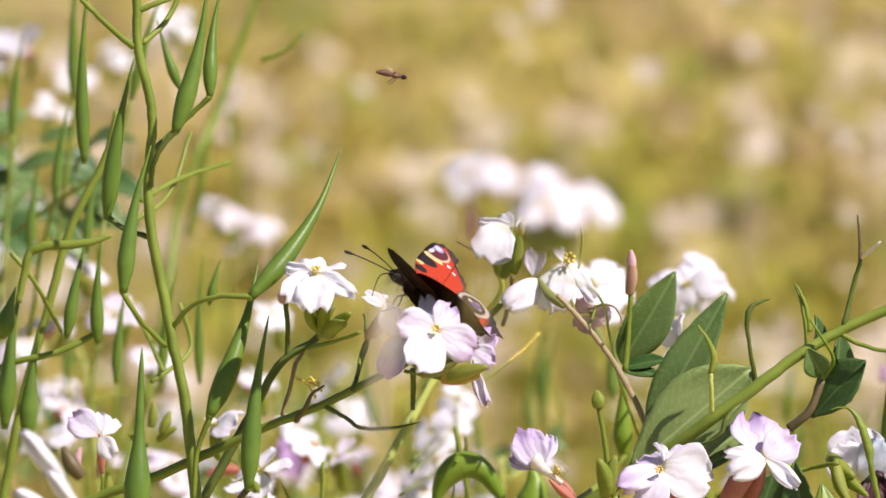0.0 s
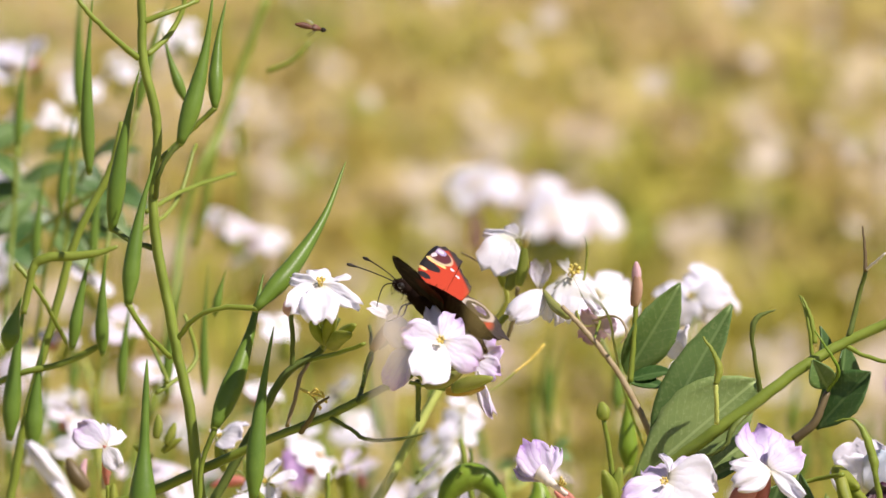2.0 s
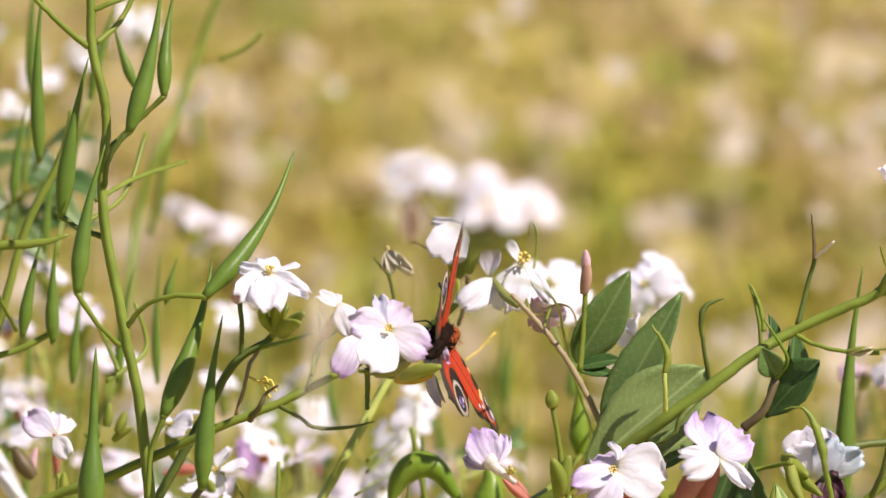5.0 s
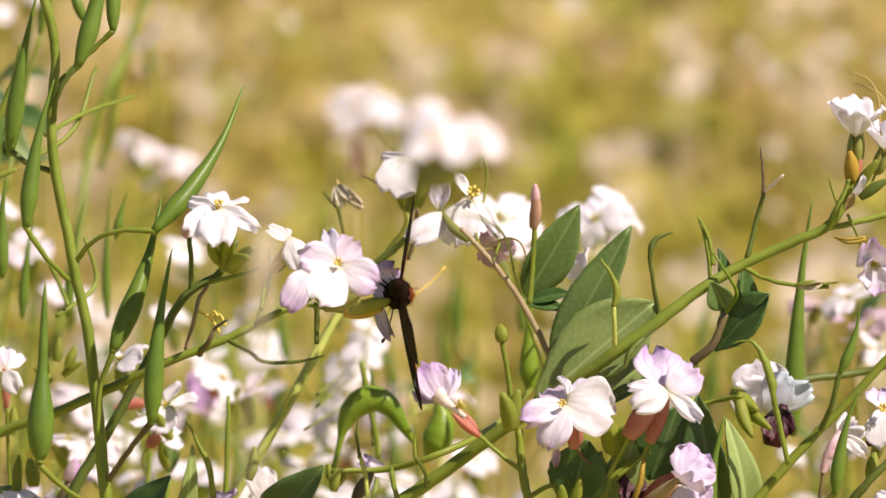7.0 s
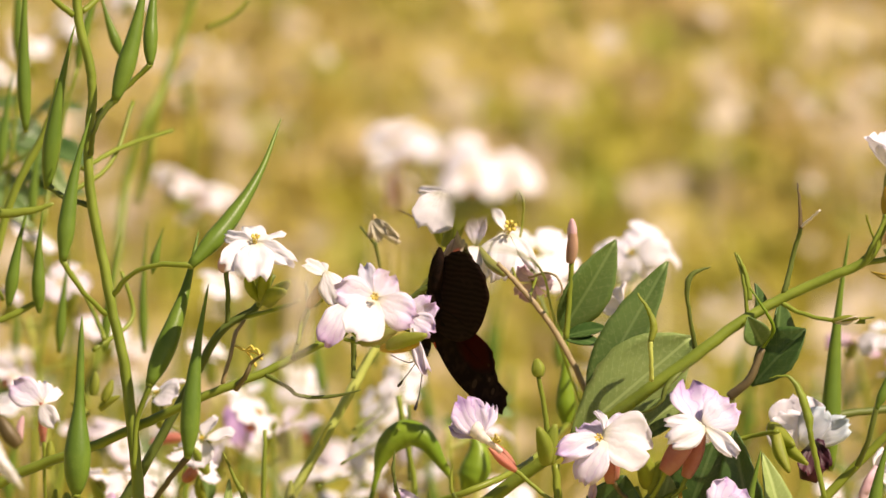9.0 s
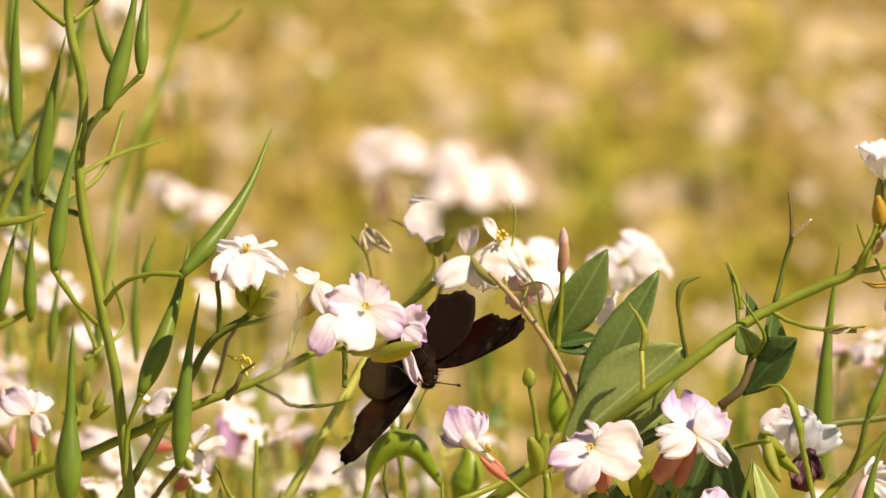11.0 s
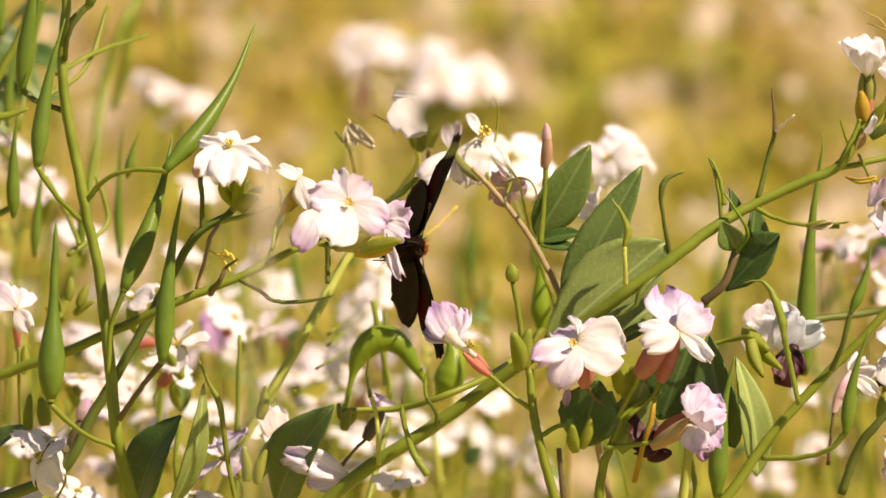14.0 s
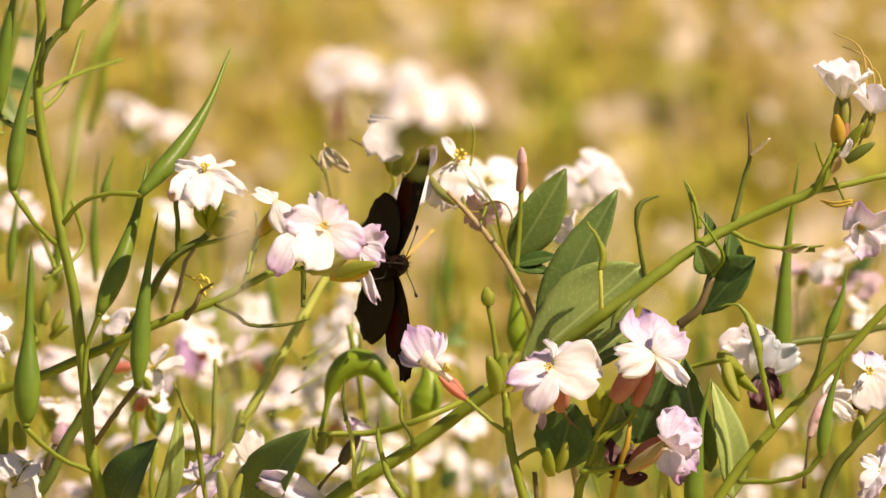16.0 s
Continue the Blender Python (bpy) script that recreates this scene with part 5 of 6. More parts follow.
    bud(q, (-30, 730, -100), (-66, 676, -100), 28, STEM_BROWN, "calyx")
    # a pale blossom on a mauve tube
    for b, m, sq, roll, k in (((-46, 618, 44), PETAL_LILAC, 0.95, 12, 1), ((4, 604, 46), PETAL_WHITE, 0.9, -6, 3), ((36, 622, 46), PETAL_WHITE, 0.8, -20, 2), ((26, 690, 38), PETAL_WHITE, 0.85, 10, 4)):
        petal_at(q, (8, 654, 42), b, m, sq, "flat", roll, k)
    stalk(q, "petal_tube", [(8, 652, 42), (10, 676, 44), (11, 700, 45), (12, 722, 46)], [4, 7, 8, 4], CALYX_PINK)
    stalk(q, "flower_stalk", [(12, 720, 46), (14, 800, 50), (20, 900, 56)], [3.5, 3.5, 4], STEM, sides=6)
    for b, t, w, m in (((262, 714, 150), (200, 724, 150), 20, CALYX_PINK), ((122, 852, 60), (134, 812, 60), 28, PETAL_PURPLE), ((104, 906, 60), (124, 848, 60), 26, STEM_BROWN), ((10, 730, 100), (14, 690, 100), 15, STEM_RED), ((-30, 720, 80), (-24, 676, 80), 15, PINK), ((60, 862, 40), (52, 812, 40), 26, BUD), ((100, 640, 70), (104, 598, 70), 17, BUD), ((118, 650, 70), (134, 612, 70), 17, BUD), ((84, 660, 74), (72, 622, 74), 16, BUD), ((112, 664, 72), (146, 640, 70), 15, BUD), ((92, 676, 74), (60, 652, 74), 15, BUD)):
        bud(q, b, t, w, m)
    for b, sq, k in (((344, 652, 230), 0.6, 1), ((368, 664, 232), 0.5, 2)):
        petal_at(q, (366, 738, 230), b, PETAL_PURPLE, sq, "flat", 0, k)


def thicket():
    """The stand goes on behind: thin plants with pods, small leaves and blossoms, each a plant of its own."""
    rnd = random.Random(77)
    for k in range(34):
        u = -240 + k * 57 + rnd.uniform(-25, 25)
        d = rnd.uniform(240, 800)
        top = rnd.uniform(520, 760) if u > 260 else rnd.uniform(380, 700)
        if 1000 < u < 1330:
            top += 60
        p = plant("slender wild radish with pods, small leaves and pale blossoms", (u + rnd.uniform(-60, 60), 1200, d + 20))
        tagged(p, group="slender wild radishes in the stand")
        lean = rnd.uniform(-70, 70)
        m = rnd.choice((STEM, STEM, STEM_PALE, STEM_PALE, DRY))
        line = [(u, top, d), (u + lean * 0.25 + rnd.uniform(-8, 8), top + 110, d), (u + lean * 0.6, top + 250, d), (u + lean, top + 420, d + 10)]
        stalk(p, "stem", line, [4, 6, 7, 8, 8], m, sides=6, root=True)
        for _ in range(rnd.randint(2, 4)):
            s = rnd.uniform(0.1, 0.75)
            bu, bv = u + lean * s * 0.9, top + 380 * s
            w = rnd.choice((-1, 1))
            e = (bu + w * rnd.uniform(30, 75), bv - rnd.uniform(20, 80), d + rnd.uniform(-20, 20))
            stalk(p, "twig", [(bu, bv, d), (bu + w * 18, bv - 8, d), e], [4, 3.5, 3], m, sides=5)
            kind = rnd.random()
            if kind < 0.45:
                pod(p, e, (e[0] + rnd.uniform(-20, 30), e[1] - rnd.uniform(90, 170), e[2]), rnd.uniform(16, 26), 0.03, bu)
            elif kind < 0.58:
                flower(p, (e[0], e[1] - 30, e[2]), (rnd.uniform(-.7, .7), rnd.uniform(.5, 1), rnd.uniform(.1, .6)), rnd.uniform(0.55, 0.8), rnd.choice((PETAL_WHITE, PETAL_PALE)), rnd.choice(("flat", "droop", "cup")), rnd.uniform(0, 90), rnd.choice((CALYX, CALYX_PINK)), e)
            else:
                leaf(p, e, (e[0] + w * rnd.uniform(20, 60), e[1] - rnd.uniform(-30, 70), e[2]), rnd.uniform(20, 44), (rnd.uniform(-.5, .5), .6, .6), rnd.choice((LEAF, LEAF_DARK)))


def near_plants():
    """Blossoms and dry tips that stand well before the other plants."""
    p = plant("white wild radish blossoms on short pinkish stems", (1000, 1300, 110))
    stalk(p, "stem", [(742, 300, -446), (752, 345, -440), (800, 372, -320), (862, 392, -150), (898, 430, -20), (912, 490, 30), (936, 580, 70), (985, 710, 80)], [2.5, 3, 2.5, 2.5, 2.5, 2.5, 3, 3, 4], STEM, root=True)
    for at, ax, s, spin in (((632, 188, -450), (-.2, .75, .6), 0.68, 10), ((726, 204, -452), (-.1, .75, .6), 0.64, 40), ((768, 244, -455), (-.1, .65, .75), 0.68, 70), ((838, 238, -448), (.2, .7, .65), 0.62, 20), ((672, 200, -446), (-.3, .8, .5), 0.45, 62)):
        flower(p, at, ax, s, PETAL_WHITE, "flat", spin, CALYX_PINK, (742, 312, -446), tilts=(6, 0, 8, 0))
    for b, t, w, m in (((752, 340, -446), (748, 280, -446), 40, CALYX), ((762, 330, -446), (790, 276, -446), 46, CALYX), ((632, 310, -446), (628, 235, -448), 22, PINK), ((772, 326, -446), (806, 280, -446), 40, BUD)):
        bud(p, b, t, w, m)
    q = plant("thin dry grass stalk with two straw tips", (600, 3600, -800), "grass stalk")
    q.name = "grass_stalk"
    stalk(q, "stalk", [(631, 362, -600), (629, 385, -600), (627, 412, -600), (625, 432, -600), (623, 460, -600), (600, 900, -600)], [0.5, 7, 8, 5, 0.4, 0.3, 0.3, 0.3], DRY, root=True, sides=7)
    stalk(q, "stalk", [(470, 390, -600), (468, 430, -600), (464, 470, -600), (458, 520, -600), (440, 900, -600)], [0.5, 11, 11, 2, 0.4, 0.4, 0.4], IVORY, root=True, sides=7)




# ---- butterfly ----
def wing_skin(name, base, spots, margin, rear):
    """Upper side of a wing. spots: (forward, outward, half lengths, colour) in mm, laid one over another."""
    m, nt, nodes, links, p = nodes_of(name)
    co = nt.nodes.new("ShaderNodeTexCoord")
    sep = nt.nodes.new("ShaderNodeSeparateXYZ")
    links.new(co.outputs["Object"], sep.inputs[0])
    wob = calc(nt, "MULTIPLY", calc(nt, "SUBTRACT", speckle(nt, 900, 3), 0.5), 0.7)
    a = calc(nt, "ADD", calc(nt, "MULTIPLY", sep.outputs[0], 1000.0), wob)
    b = calc(nt, "ADD", calc(nt, "MULTIPLY", calc(nt, "ABSOLUTE", sep.outputs[1]), 1000.0), wob)
    grain = ramp(nt, speckle(nt, 2500, 4), 0.3, 0.7)
    col = mixed(nt, calc(nt, "MULTIPLY", grain, 0.5), base, tuple(c * 0.65 for c in base))
    if rear:
        r = calc(nt, "POWER", calc(nt, "ADD", calc(nt, "POWER", calc(nt, "ADD", a, 5.0), 2.0), calc(nt, "POWER", calc(nt, "SUBTRACT", b, 7.5), 2.0)), 0.5)
        edge = ramp(nt, r, 6.0, 8.0)
        col = mixed(nt, calc(nt, "SUBTRACT", 1.0, ramp(nt, b, 1.0, 4.5)), col, margin)
    else:
        edge = ramp(nt, calc(nt, "ADD", calc(nt, "MULTIPLY", a, -0.69), calc(nt, "MULTIPLY", b, 0.72)), 11.9, 13.3)
    col = mixed(nt, edge, col, margin)
    for ca, cb, ra, rb, c in spots:
        e = calc(nt, "ADD", calc(nt, "POWER", calc(nt, "DIVIDE", calc(nt, "SUBTRACT", a, ca), ra), 2.0), calc(nt, "POWER", calc(nt, "DIVIDE", calc(nt, "SUBTRACT", b, cb), rb), 2.0))
        col = mixed(nt, calc(nt, "SUBTRACT", 1.0, ramp(nt, e, 0.78, 1.12)), col, c)
    links.new(col, p.inputs["Base Color"])
    p.inputs["Roughness"].default_value = 0.6
    bump = put(nt, "ShaderNodeBump", Strength=0.2, Distance=0.0001)
    links.new(grain, bump.inputs["Height"])
    links.new(bump.outputs[0], p.inputs["Normal"])
    see_through(nt, p, col, 0.15)
    return m


BLACK, CREAM, RED, BROWN = (0.008, 0.004, 0.004), (0.75, 0.55, 0.2), (0.5, 0.038, 0.004), (0.04, 0.026, 0.02)
LILAC, PALE, VIOLET, MAROON = (0.34, 0.26, 0.44), (0.6, 0.54, 0.58), (0.1, 0.06, 0.22), (0.09, 0.012, 0.018)
FORE_UP = wing_skin("fore_upper", RED, [
    (12.0, 14, 1.7, 14, BLACK), (7.9, 8.6, 1.7, 1.4, BLACK), (9.8, 11.3, 1.5, 0.75, CREAM), (9.4, 14.2, 3.3, 2.1, BLACK), (8.8, 17.6, 2.8, 1.2, CREAM),
    (8.8, 20.9, 2.9, 3.8, (0.55, 0.4, 0.26)), (9.4, 21.4, 2.9, 3.3, MAROON), (10.2, 23.2, 1.6, 1.7, LILAC), (10.6, 20.2, 0.6, 1.3, PALE), (10.2, 23.4, 0.9, 0.9, PALE), (12.0, 21, 0.9, 5, BLACK),
    (11.2, 26.4, 1.8, 1.6, BROWN), (2.8, 18.0, 0.6, 0.55, PALE), (4.9, 19.2, 0.6, 0.6, PALE)], BROWN, False)
HIND_UP = wing_skin("hind_upper", RED, [
    (-5.4, 9.8, 5.0, 5.2, BLACK), (-6.9, 12.0, 4.4, 4.5, (0.5, 0.42, 0.36)), (-6.8, 11.9, 3.3, 3.4, BLACK), (-7.2, 12.7, 1.7, 1.5, VIOLET), (-5.4, 12.8, 0.7, 0.6, PALE), (-8.6, 12.2, 0.5, 0.6, LILAC), (-7.2, 13.8, 0.6, 0.4, LILAC)], BROWN, True)


def under_skin():
    m, nt, nodes, links, p = nodes_of("wing_under")
    co = nt.nodes.new("ShaderNodeTexCoord")
    w = put(nt, "ShaderNodeTexWave", Scale=260, Distortion=5.0, Detail=3.0)
    links.new(co.outputs["Object"], w.inputs["Vector"])
    col = mixed(nt, calc(nt, "MULTIPLY", w.outputs["Fac"], 0.6), (0.012, 0.007, 0.005), (0.032, 0.018, 0.012))
    col = mixed(nt, ramp(nt, speckle(nt, 300, 3), 0.55, 0.75), col, (0.03, 0.016, 0.011))
    links.new(col, p.inputs["Base Color"])
    p.inputs["Roughness"].default_value = 0.7
    p.inputs["Specular IOR Level"].default_value = 0.05
    see_through(nt, p, (0.16, 0.02, 0.008), 0.12)
    return m


UNDER = under_skin()


def under_fore_skin():
    """Underside of a forewing: near black, a dark red field shining through, a few pale flecks."""
    m, nt, nodes, links, p = nodes_of("forewing_under")
    co = nt.nodes.new("ShaderNodeTexCoord")
    sep = nt.nodes.new("ShaderNodeSeparateXYZ")
    links.new(co.outputs["Object"], sep.inputs[0])
    a = calc(nt, "MULTIPLY", sep.outputs[0], 1000.0)
    b = calc(nt, "MULTIPLY", calc(nt, "ABSOLUTE", sep.outputs[1]), 1000.0)
    col = mixed(nt, ramp(nt, speckle(nt, 500, 4), 0.4, 0.7), (0.014, 0.008, 0.006), (0.034, 0.019, 0.013))
    e = calc(nt, "ADD", calc(nt, "POWER", calc(nt, "DIVIDE", calc(nt, "SUBTRACT", a, 1.5), 4.5), 2.0), calc(nt, "POWER", calc(nt, "DIVIDE", calc(nt, "SUBTRACT", b, 14.5), 6.5), 2.0))
    glow = mixed(nt, ramp(nt, e, 0.2, 1.3), (0.3, 0.04, 0.012), (0.012, 0.004, 0.003))
    col = mixed(nt, ramp(nt, e, 0.2, 1.3), (0.012, 0.004, 0.003), col)
    for ca, cb, ra, rb in ((8.6, 17.0, 1.2, 0.7), (5.5, 20.5, 0.6, 0.5), (2.6, 19.0, 0.4, 0.4), (7.4, 22.6, 0.9, 0.5)):
        q = calc(nt, "ADD", calc(nt, "POWER", calc(nt, "DIVIDE", calc(nt, "SUBTRACT", a, ca), ra), 2.0), calc(nt, "POWER", calc(nt, "DIVIDE", calc(nt, "SUBTRACT", b, cb), rb), 2.0))
        col = mixed(nt, calc(nt, "MULTIPLY", calc(nt, "SUBTRACT", 1.0, ramp(nt, q, 0.6, 1.2)), 0.16), col, (0.3, 0.2, 0.12))
    links.new(col, p.inputs["Base Color"])
    p.inputs["Roughness"].default_value = 0.7
    p.inputs["Specular IOR Level"].default_value = 0.05
    see_through(nt, p, glow, 0.4)
    return m


UNDER_FORE = under_fore_skin()
FUR = green("butterfly_fur", (0.008, 0.005, 0.004), (0.018, 0.009, 0.006), (0.05, 0.016, 0.007), 0.8, 0.0, 500)
RUST = green("rust_fur", (0.3, 0.07, 0.018), (0.4, 0.11, 0.03), (0.14, 0.03, 0.012), 0.8, 0.3, 500)
FUR.node_tree.nodes["Principled BSDF"].inputs["Specular IOR Level"].default_value = 0.05
HORN = green("insect_horn", (0.012, 0.009, 0.008), (0.02, 0.014, 0.012), (0.03, 0.02, 0.018), 0.5, 0.0, 500)

FORE_EDGE = ((3.5, 1), (6.4, 3.4), (9.2, 8), (10.7, 12), (11.6, 17), (12.1, 21), (12.1, 24.6), (11.4, 26.7), (9.8, 27.9), (7.4, 27.7), (5.4, 27.0), (5.2, 25.4), (4.6, 23.6), (2.6, 21.8), (0.4, 20.3), (-0.9, 19.2), (-1.6, 17.4), (-1.9, 15.2), (-2.2, 12), (-2.4, 8), (-2.4, 3), (-1.6, 1))
HIND_EDGE = ((3.4, 1), (5.2, 5), (5.0, 9), (3.2, 12.4), (0.2, 14.6), (-3.5, 15.9), (-6.4, 16.5), (-9.6, 15.8), (-12.2, 14.4), (-13.6, 12.6), (-14.9, 10.7), (-17.4, 9.0), (-15.8, 7.8), (-15.6, 6), (-14.6, 4), (-13.2, 2.4), (-10.5, 1.3), (-5, 0.8))


def wing(name, edge, base, side, upper, jag, camber):
    line = smooth_line([Vector((a, b, 0)) for a, b in edge], 6)
    rows = []
    for i in range(9):
        s = i / 8
        row = []
        for j, q in enumerate(line):
            k = j / (len(line) - 1)
            toothed = jag[0] < k < jag[1]
            r = s * (1 - (0.026 * abs(math.sin(j * 0.42)) if toothed and i == 8 else 0))
            x, y = base[0] + (q.x - base[0]) * r, base[1] + (q.y - base[1]) * r
            fold = 0.06 * math.sin(k * 24) * s
            row.append(Vector((x, side * y, camber * 4 * s * (1 - s) + fold)) * MM)
        rows.append(row if side > 0 else row[::-1])
    v, f = sheet(rows, None, 0.0001)
    n = 2 * 8 * (len(line) - 1)
    marks = [k % 2 if k < n else 1 for k in range(len(f))]
    return mesh_of(name, v, f, [upper, UNDER_FORE if upper == FORE_UP else UNDER], marks)


def blob_mesh(name, line, radii, material, sides=12, fuzz=0.0):
    rnd = random.Random(3)
    n = len(radii) - 1

    def r(s):
        i = min(int(s * n), n - 1)
        return MM * (radii[i] + (radii[i + 1] - radii[i]) * (s * n - i)) * (1 + rnd.uniform(-fuzz, fuzz))
    v, f = tube(smooth_line([Vector(q) * MM for q in line], 6), r, sides)
    if fuzz:
        # short hairs
        for k in range(520):
            c = v[rnd.randrange(len(v))]
            mid = Vector((c.x, 0, 0.0005))
            d = (c - mid).normalized() + Vector((rnd.uniform(-.6, .2), rnd.uniform(-.3, .3), rnd.uniform(-.3, .3)))
            t = d.orthogonal().normalized() * 0.00004
            i = len(v)
            v += [c - t, c + t, c + d * rnd.uniform(0.0003, 0.0009)]
            f.append((i, i + 1, i + 2))
    return mesh_of(name, v, f, [material])


def butterfly_pose(u, v, d, ahead, up):
    x = turned(*ahead)
    z = turned(*up)
    z = (z - x * z.dot(x)).normalized()
    m = Matrix((x, z.cross(x), z)).transposed().to_4x4()
    return Matrix.Translation(spot(u, v, d)) @ m


def build_butterfly():
    b = new("butterfly")
    tagged(b, "peacock butterfly, red wings with eyespots and black undersides", "butterfly")
    part("thorax", blob_mesh("thorax", [(-5, 0, 0.5), (-2, 0, 0.7), (2, 0, 0.9), (6.5, 0, 0.7)], [1.8, 2.9, 3.3, 3.0, 2.0], FUR, 14, 0.06), b)
    part("back_fur", blob_mesh("back_fur", [(-4, 0, 2.2), (-1, 0, 2.7), (3, 0, 2.8), (6, 0, 2.0)], [0.6, 1.5, 1.7, 0.9], RUST, 10, 0.12), b)
    part("abdomen", blob_mesh("abdomen", [(-4, 0, 0.4), (-8, 0, 0.2), (-12, 0, -0.1), (-15.5, 0, -0.5)], [1.6, 2.0, 1.9, 1.5, 0.4], FUR, 12, 0.04), b)
    head = part("head", blob_mesh("head", [(6, 0, 0.6), (8, 0, 0.5), (10, 0, 0.2), (11.2, 0, 0)], [1.0, 1.6, 1.5, 0.6], FUR, 12, 0.06), b)
    for s in (-1, 1):
        part("antenna", blob_mesh("antenna", [(10, s * 0.6, 0.4), (13.5, s * 3.2, 0.2), (18, s * 6.2, -0.5), (20, s * 7.4, -1.0), (21, s * 7.9, -1.3)], [0.16, 0.13, 0.13, 0.15, 0.42, 0.3], HORN, 6), b)
        part("eye", blob_mesh("eye", [(8.2, s * 1.2, 0.7), (9, s * 1.5, 0.6), (9.8, s * 1.2, 0.4)], [0.3, 0.8, 0.3], HORN, 8), head)
        for x in (4.5, -1.0):
            part("leg", blob_mesh("leg", [(x, s * 1.0, -1.0), (x + 1.5, s * 3.0, -2.8), (x + 1.0, s * 3.4, -5.6), (x + 2.4, s * 3.8, -7.6)], [0.26, 0.22, 0.18, 0.14], HORN, 5), b)
    part("tongue", blob_mesh("tongue", [(11, 0, -0.2), (12.4, 0, -2), (11.8, 0, -5), (11, 0, -7)], [0.18, 0.15, 0.12, 0.1], HORN, 5), b)
    wings = []
    for s, word in ((1, "left"), (-1, "right")):
        f = part("forewing", wing("forewing", FORE_EDGE, (0, 0.6), s, FORE_UP, (0.3, 0.78), 0.4), b)
        h = part("hindwing", wing("hindwing", HIND_EDGE, (-1, 0.6), s, HIND_UP, (0.36, 0.85), 0.3), b)
        wings.append((s, f, h))
    return b, wings


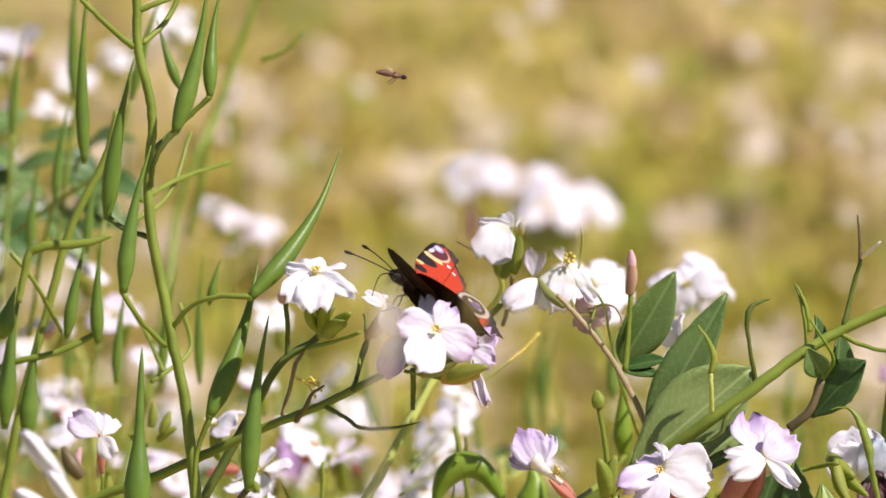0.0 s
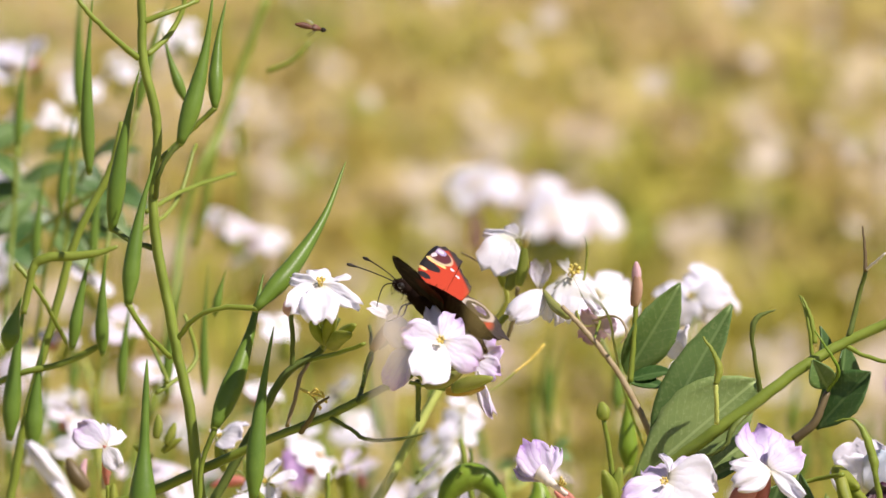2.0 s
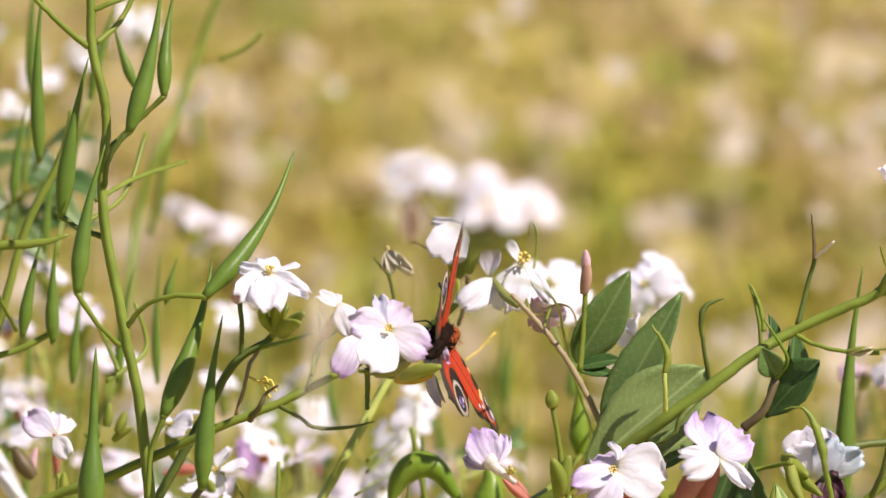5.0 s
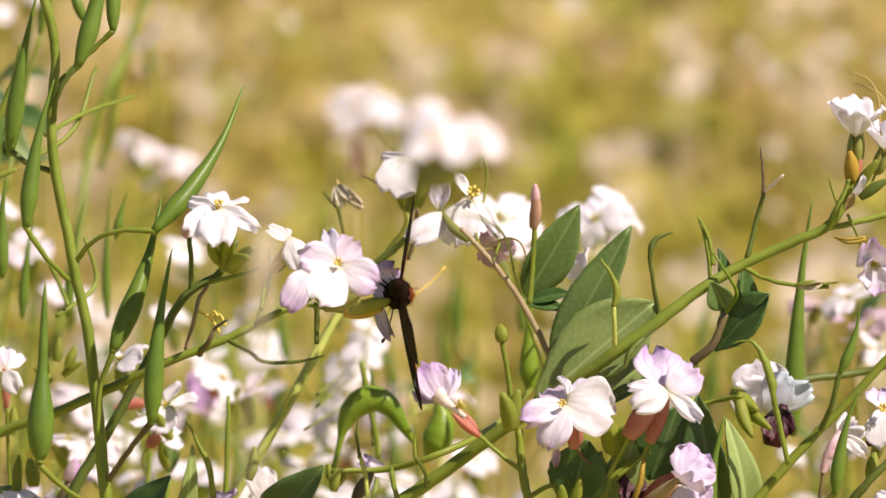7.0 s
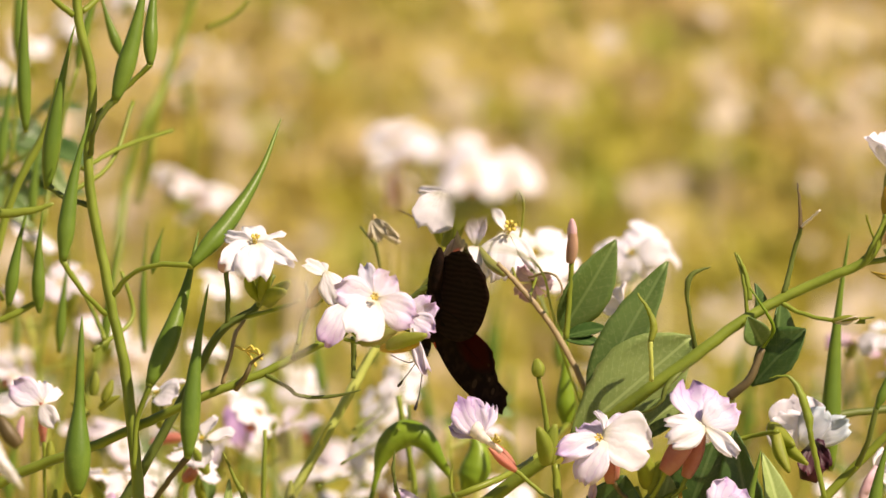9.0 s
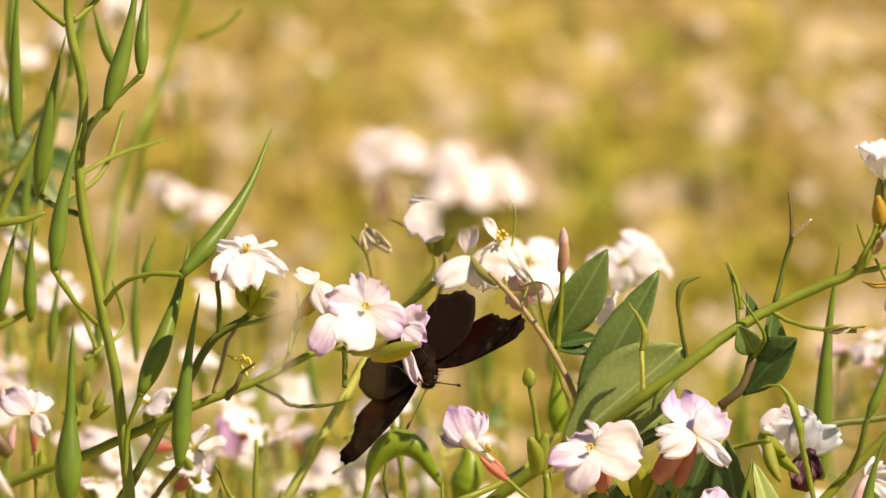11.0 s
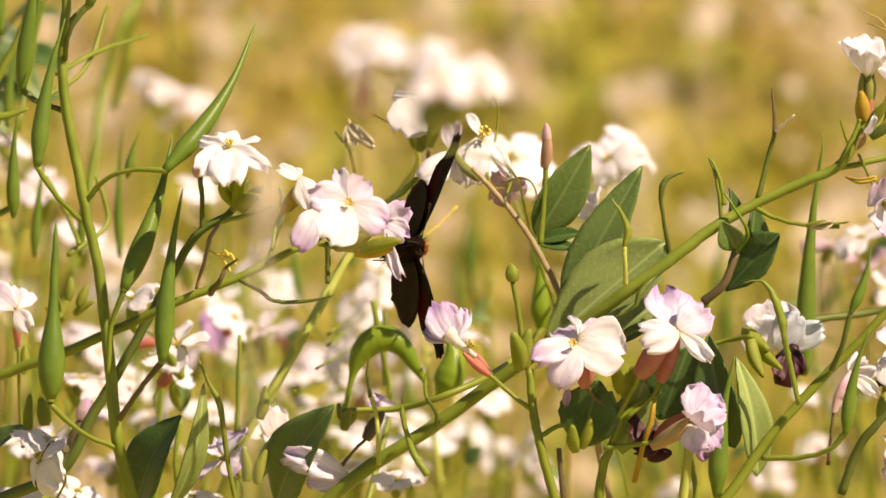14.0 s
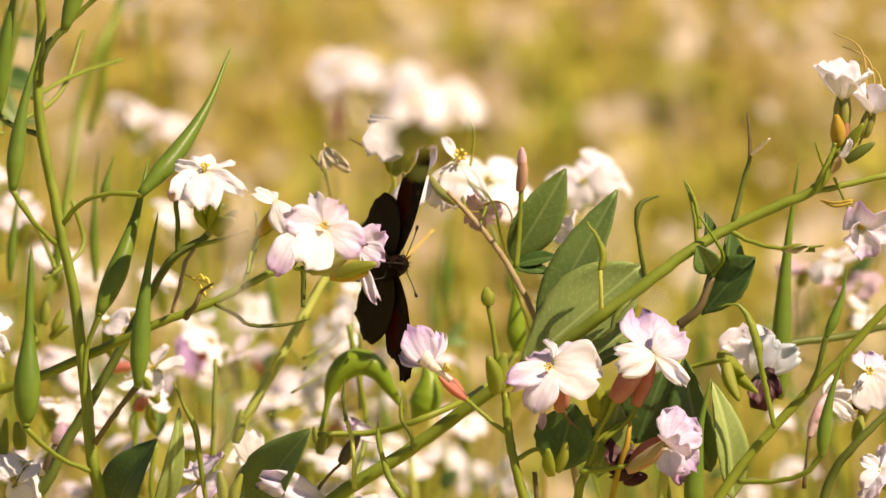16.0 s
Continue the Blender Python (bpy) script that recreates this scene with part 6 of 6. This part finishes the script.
# time, u, v, d, ahead, up, lift of the left and the right wings, forward sweep of the fore and the hind wings, extra lift of the left and the right hind wing
FLIGHT = [
    (0, 585.9, 420.6, -8, (-0.760, 0.637, -0.131), (0.603, 0.766, 0.222), 20, 11, -2, 1, 11, 1),
    (0.5, 584.8, 434.9, -8, (-0.616, 0.761, -0.203), (0.140, 0.359, 0.923), 79, 83, -9, 1, -12, -12),
    (1, 578.1, 433.9, -8, (-0.761, 0.648, 0.032), (0.636, 0.735, 0.236), 18, 17, 1, -0, 17, 7),
    (1.5, 579.5, 417.9, -8, (-0.709, 0.702, 0.063), (0.698, 0.686, 0.208), 12, 12, 1, 0, 20, 10),
    (2, 586.4, 413.3, -8, (-0.803, 0.584, -0.120), (0.555, 0.806, 0.207), 21, 14, -2, 1, 8, -2),
    (2.5, 605.8, 410.9, -8, (-0.578, 0.514, -0.633), (0.404, 0.855, 0.326), 29, 10, -6, -0, 3, -7),
    (2.8, 632.3, 419.7, -8, (-0.236, 0.714, -0.660), (0.710, 0.590, 0.384), 21, 14, -6, -0, -4, -4),
    (3, 647.1, 420.2, -8, (-0.254, 0.705, -0.663), (0.612, 0.648, 0.454), 14, 11, -9, -1, -2, -2),
    (3.5, 652.1, 418.3, -8, (-0.091, 0.635, -0.767), (0.632, 0.633, 0.448), 22, 26, -12, 1, -4, -4),
    (4.42, 672.8, 459.3, 2, (0.078, 0.422, -0.903), (0.898, 0.363, 0.247), 19, 19, 0, 0, -2, -2),
    (5.11, 688.4, 490.0, -14, (0.122, 0.208, -0.971), (0.988, 0.072, 0.139), 17, 15, 9, 0, -1, -1),
    (5.8, 704.0, 520.7, -22, (0.066, -0.017, -0.998), (0.966, -0.246, 0.066), 15, 10, 18, 0, 0, 0),
    (6, 708.3, 513.1, -22, (0.086, 0.010, -0.996), (0.967, -0.242, 0.080), 13, 9, 16, 0, 0, 0),
    (6.5, 705.8, 520.3, -22, (0.056, -0.003, -0.998), (0.985, -0.161, 0.055), 12, 9, 15, 0, 0, 0),
    (7, 698.0, 520.0, -22, (-0.06, -0.156, -0.985), (0.996, -0.048, -0.065), 8, 17, 18, 0, 0, 0),
    (7.3, 681.4, 521.3, -22, (0.164, -0.296, -0.941), (0.966, 0.242, 0.092), 38, 38, 6, 0, 0, 0),
    (7.5, 709.4, 498.1, 12, (0.102, -0.737, -0.668), (0.973, 0.214, -0.087), 16, 16, -0, 0, 0, 0),
    (8, 685.1, 500.4, 12, (0.092, -0.784, -0.614), (0.958, 0.239, -0.160), 38, 31, -2, 0, -1, -1),
    (8.5, 688.7, 489.3, 12, (0.140, -0.975, -0.174), (0.982, 0.160, -0.105), 16, 27, 18, -9, 0, 0),
    (8.7, 687.8, 493.1, 12, (-0.031, -0.943, -0.331), (0.976, 0.043, -0.213), 43, 38, 12, -10, 0, 0),
    (9, 694.4, 491.7, 12, (-0.188, -0.940, -0.286), (0.949, -0.099, -0.298), 42, 33, 10, -11, 0, 0),
    (9.2, 695.4, 508.3, 12, (-0.183, -0.953, -0.243), (0.964, -0.126, -0.233), 43, 36, 7, -9, 0, 0),
    (10.04, 695.1, 529.4, 12, (-0.098, -0.938, 0.331), (0.843, -0.255, -0.473), 23, 21, 8, -6, 0, 0),
    (10.67, 694.8, 545.1, 12, (0.088, -0.734, 0.673), (0.717, -0.423, -0.555), 8, 9, 9, -4, 0, 0),
    (11.3, 694.6, 560.9, 12, (0.333, -0.414, 0.847), (0.591, -0.608, -0.530), -7, -2, 10, -2, 0, 0),
    (11.5, 692.9, 530.3, 12, (0.484, -0.386, 0.786), (0.644, -0.451, -0.618), -4, -1, 15, 0, 0, 0),
    (12, 707.2, 538.4, 12, (0.472, -0.176, 0.864), (0.834, -0.228, -0.503), -0, 3, 12, 0, 0, 0),
    (12.5, 700.5, 531.6, 12, (0.443, -0.121, 0.888), (0.857, -0.232, -0.459), 14, 1, 12, 0, 0, 0),
    (13, 697.7, 546.6, 12, (0.537, -0.026, 0.843), (0.829, -0.168, -0.533), -0, 9, 12, 0, 1, 1),
    (13.5, 696.6, 544.1, 12, (0.354, -0.053, 0.934), (0.908, -0.221, -0.357), 13, 12, 16, -1, 0, 0),
    (14, 697.0, 547.1, 12, (0.300, 0.109, 0.945), (0.950, -0.122, -0.290), 13, 12, 12, 0, 0, 0),
    (14.5, 703.9, 548.0, 12, (0.330, 0.126, 0.935), (0.940, -0.074, -0.325), 6, 11, 10, 0, 0, 0),
    (15, 696.7, 556.6, 12, (0.345, 0.245, 0.905), (0.938, -0.109, -0.335), 8, 12, 8, 0, 0, 0),
    (15.5, 702.8, 549.7, 12, (0.355, 0.124, 0.925), (0.934, -0.071, -0.355), 5, 12, 9, 0, 0, 0),
    (16, 702.8, 537.0, 12, (0.419, 0.059, 0.906), (0.908, -0.044, -0.417), -2, 7, 10, -0, 0, 0),
]


def build_fly():
    fly = new("hovering_fly")
    tagged(fly, "small brown hovering fly with clear wings", "fly")
    part("abdomen", blob_mesh("abdomen", [(0, 0, 0), (-1.5, 0, 0.1), (-3.2, 0, 0)], [0.4, 0.62, 0.55, 0.2], FLY_SKIN, 8), fly)
    part("thorax", blob_mesh("thorax", [(0, 0, 0), (0.8, 0, 0.1), (1.8, 0, 0)], [0.35, 0.7, 0.6, 0.3], FLY_SKIN, 8), fly)
    part("head", blob_mesh("head", [(1.8, 0, 0), (2.3, 0, 0), (2.9, 0, 0)], [0.25, 0.55, 0.2], HORN, 8), fly)
    for s in (-1, 1):
        rows = [[Vector((0.6 - 2.4 * w * k, s * (0.3 + 3.2 * k), 0.4 + 0.3 * k)) * MM for w in (0, 0.3, 0.6)] for k in (0, 0.3, 0.6, 0.9, 1.0)]
        v, f = sheet(rows if s > 0 else [r[::-1] for r in rows], None, 0.00003)
        part("wing", mesh_of("wing", v, f, [FLY_WING]), fly)
        part("leg", blob_mesh("leg", [(0.8, s * 0.4, -0.4), (0.4, s * 0.8, -1.0), (-0.4, s * 0.8, -1.8)], [0.1, 0.08, 0.05], HORN, 4), fly)
    return fly


def fly_wing():
    m, nt, nodes, links, p = nodes_of("fly_wing")
    p.inputs["Base Color"].default_value = (0.7, 0.66, 0.6, 1)
    p.inputs["Roughness"].default_value = 0.2
    p.inputs["Alpha"].default_value = 0.12
    return m


FLY_WING = fly_wing()
FLY_SKIN = green("fly_brown", (0.1, 0.045, 0.03), (0.16, 0.07, 0.04), (0.04, 0.02, 0.015), 0.5, 0.0, 900)

build_ground()
build_meadow()
pod_plant()
blossom_plant()
pale_stem_plant()
right_plant()
low_plant()
centre_plant()
pea_plant()
far_right_plant()
plants_behind()
stems_behind()
thicket()
near_plants()
butterfly, wings = build_butterfly()
butterfly.scale = (1.05, 1.05, 1.05)
fly = build_fly()
fly.scale = (1.25, 1.25, 1.25)


def motions():
    rows = [(t, butterfly_pose(u, v, d, ahead, up)) for t, u, v, d, ahead, up, *_ in FLIGHT]
    walk(butterfly, rows)
    for s, fore, hind in wings:
        lift = [(r[0], r[6] if s > 0 else r[7], r[8], r[9], r[10] if s > 0 else r[11]) for r in FLIGHT]
        walk(fore, [(t, pose(0, s * MM, MM, s * a) @ pose(0, 0, 0, 0, 0, -s * sweep)) for t, a, sweep, _, _ in lift])
        walk(hind, [(t, pose(0, s * MM, 0.0008, s * (a + more)) @ pose(0, 0, 0, 0, 0, -s * sweep)) for t, a, _, sweep, more in lift])
    walk(fly, [(t, Matrix.Translation(spot(u, v, 0)) @ pose(0, 0, 0, 0, 14, yaw)) for t, u, v, yaw in FLY_WAY])


FLY_WAY = [(0, 522, 16, 12), (0.5, 490, -20, 10), (1, 465, -42, 12), (1.5, 396, -60, 14), (2, 370, -88, 10), (2.5, 350, -100, 8), (3, 294, -124, 14), (3.5, 220, -190, 20), (6, 60, -420, 30), (16, -200, -600, 10)]

motions()
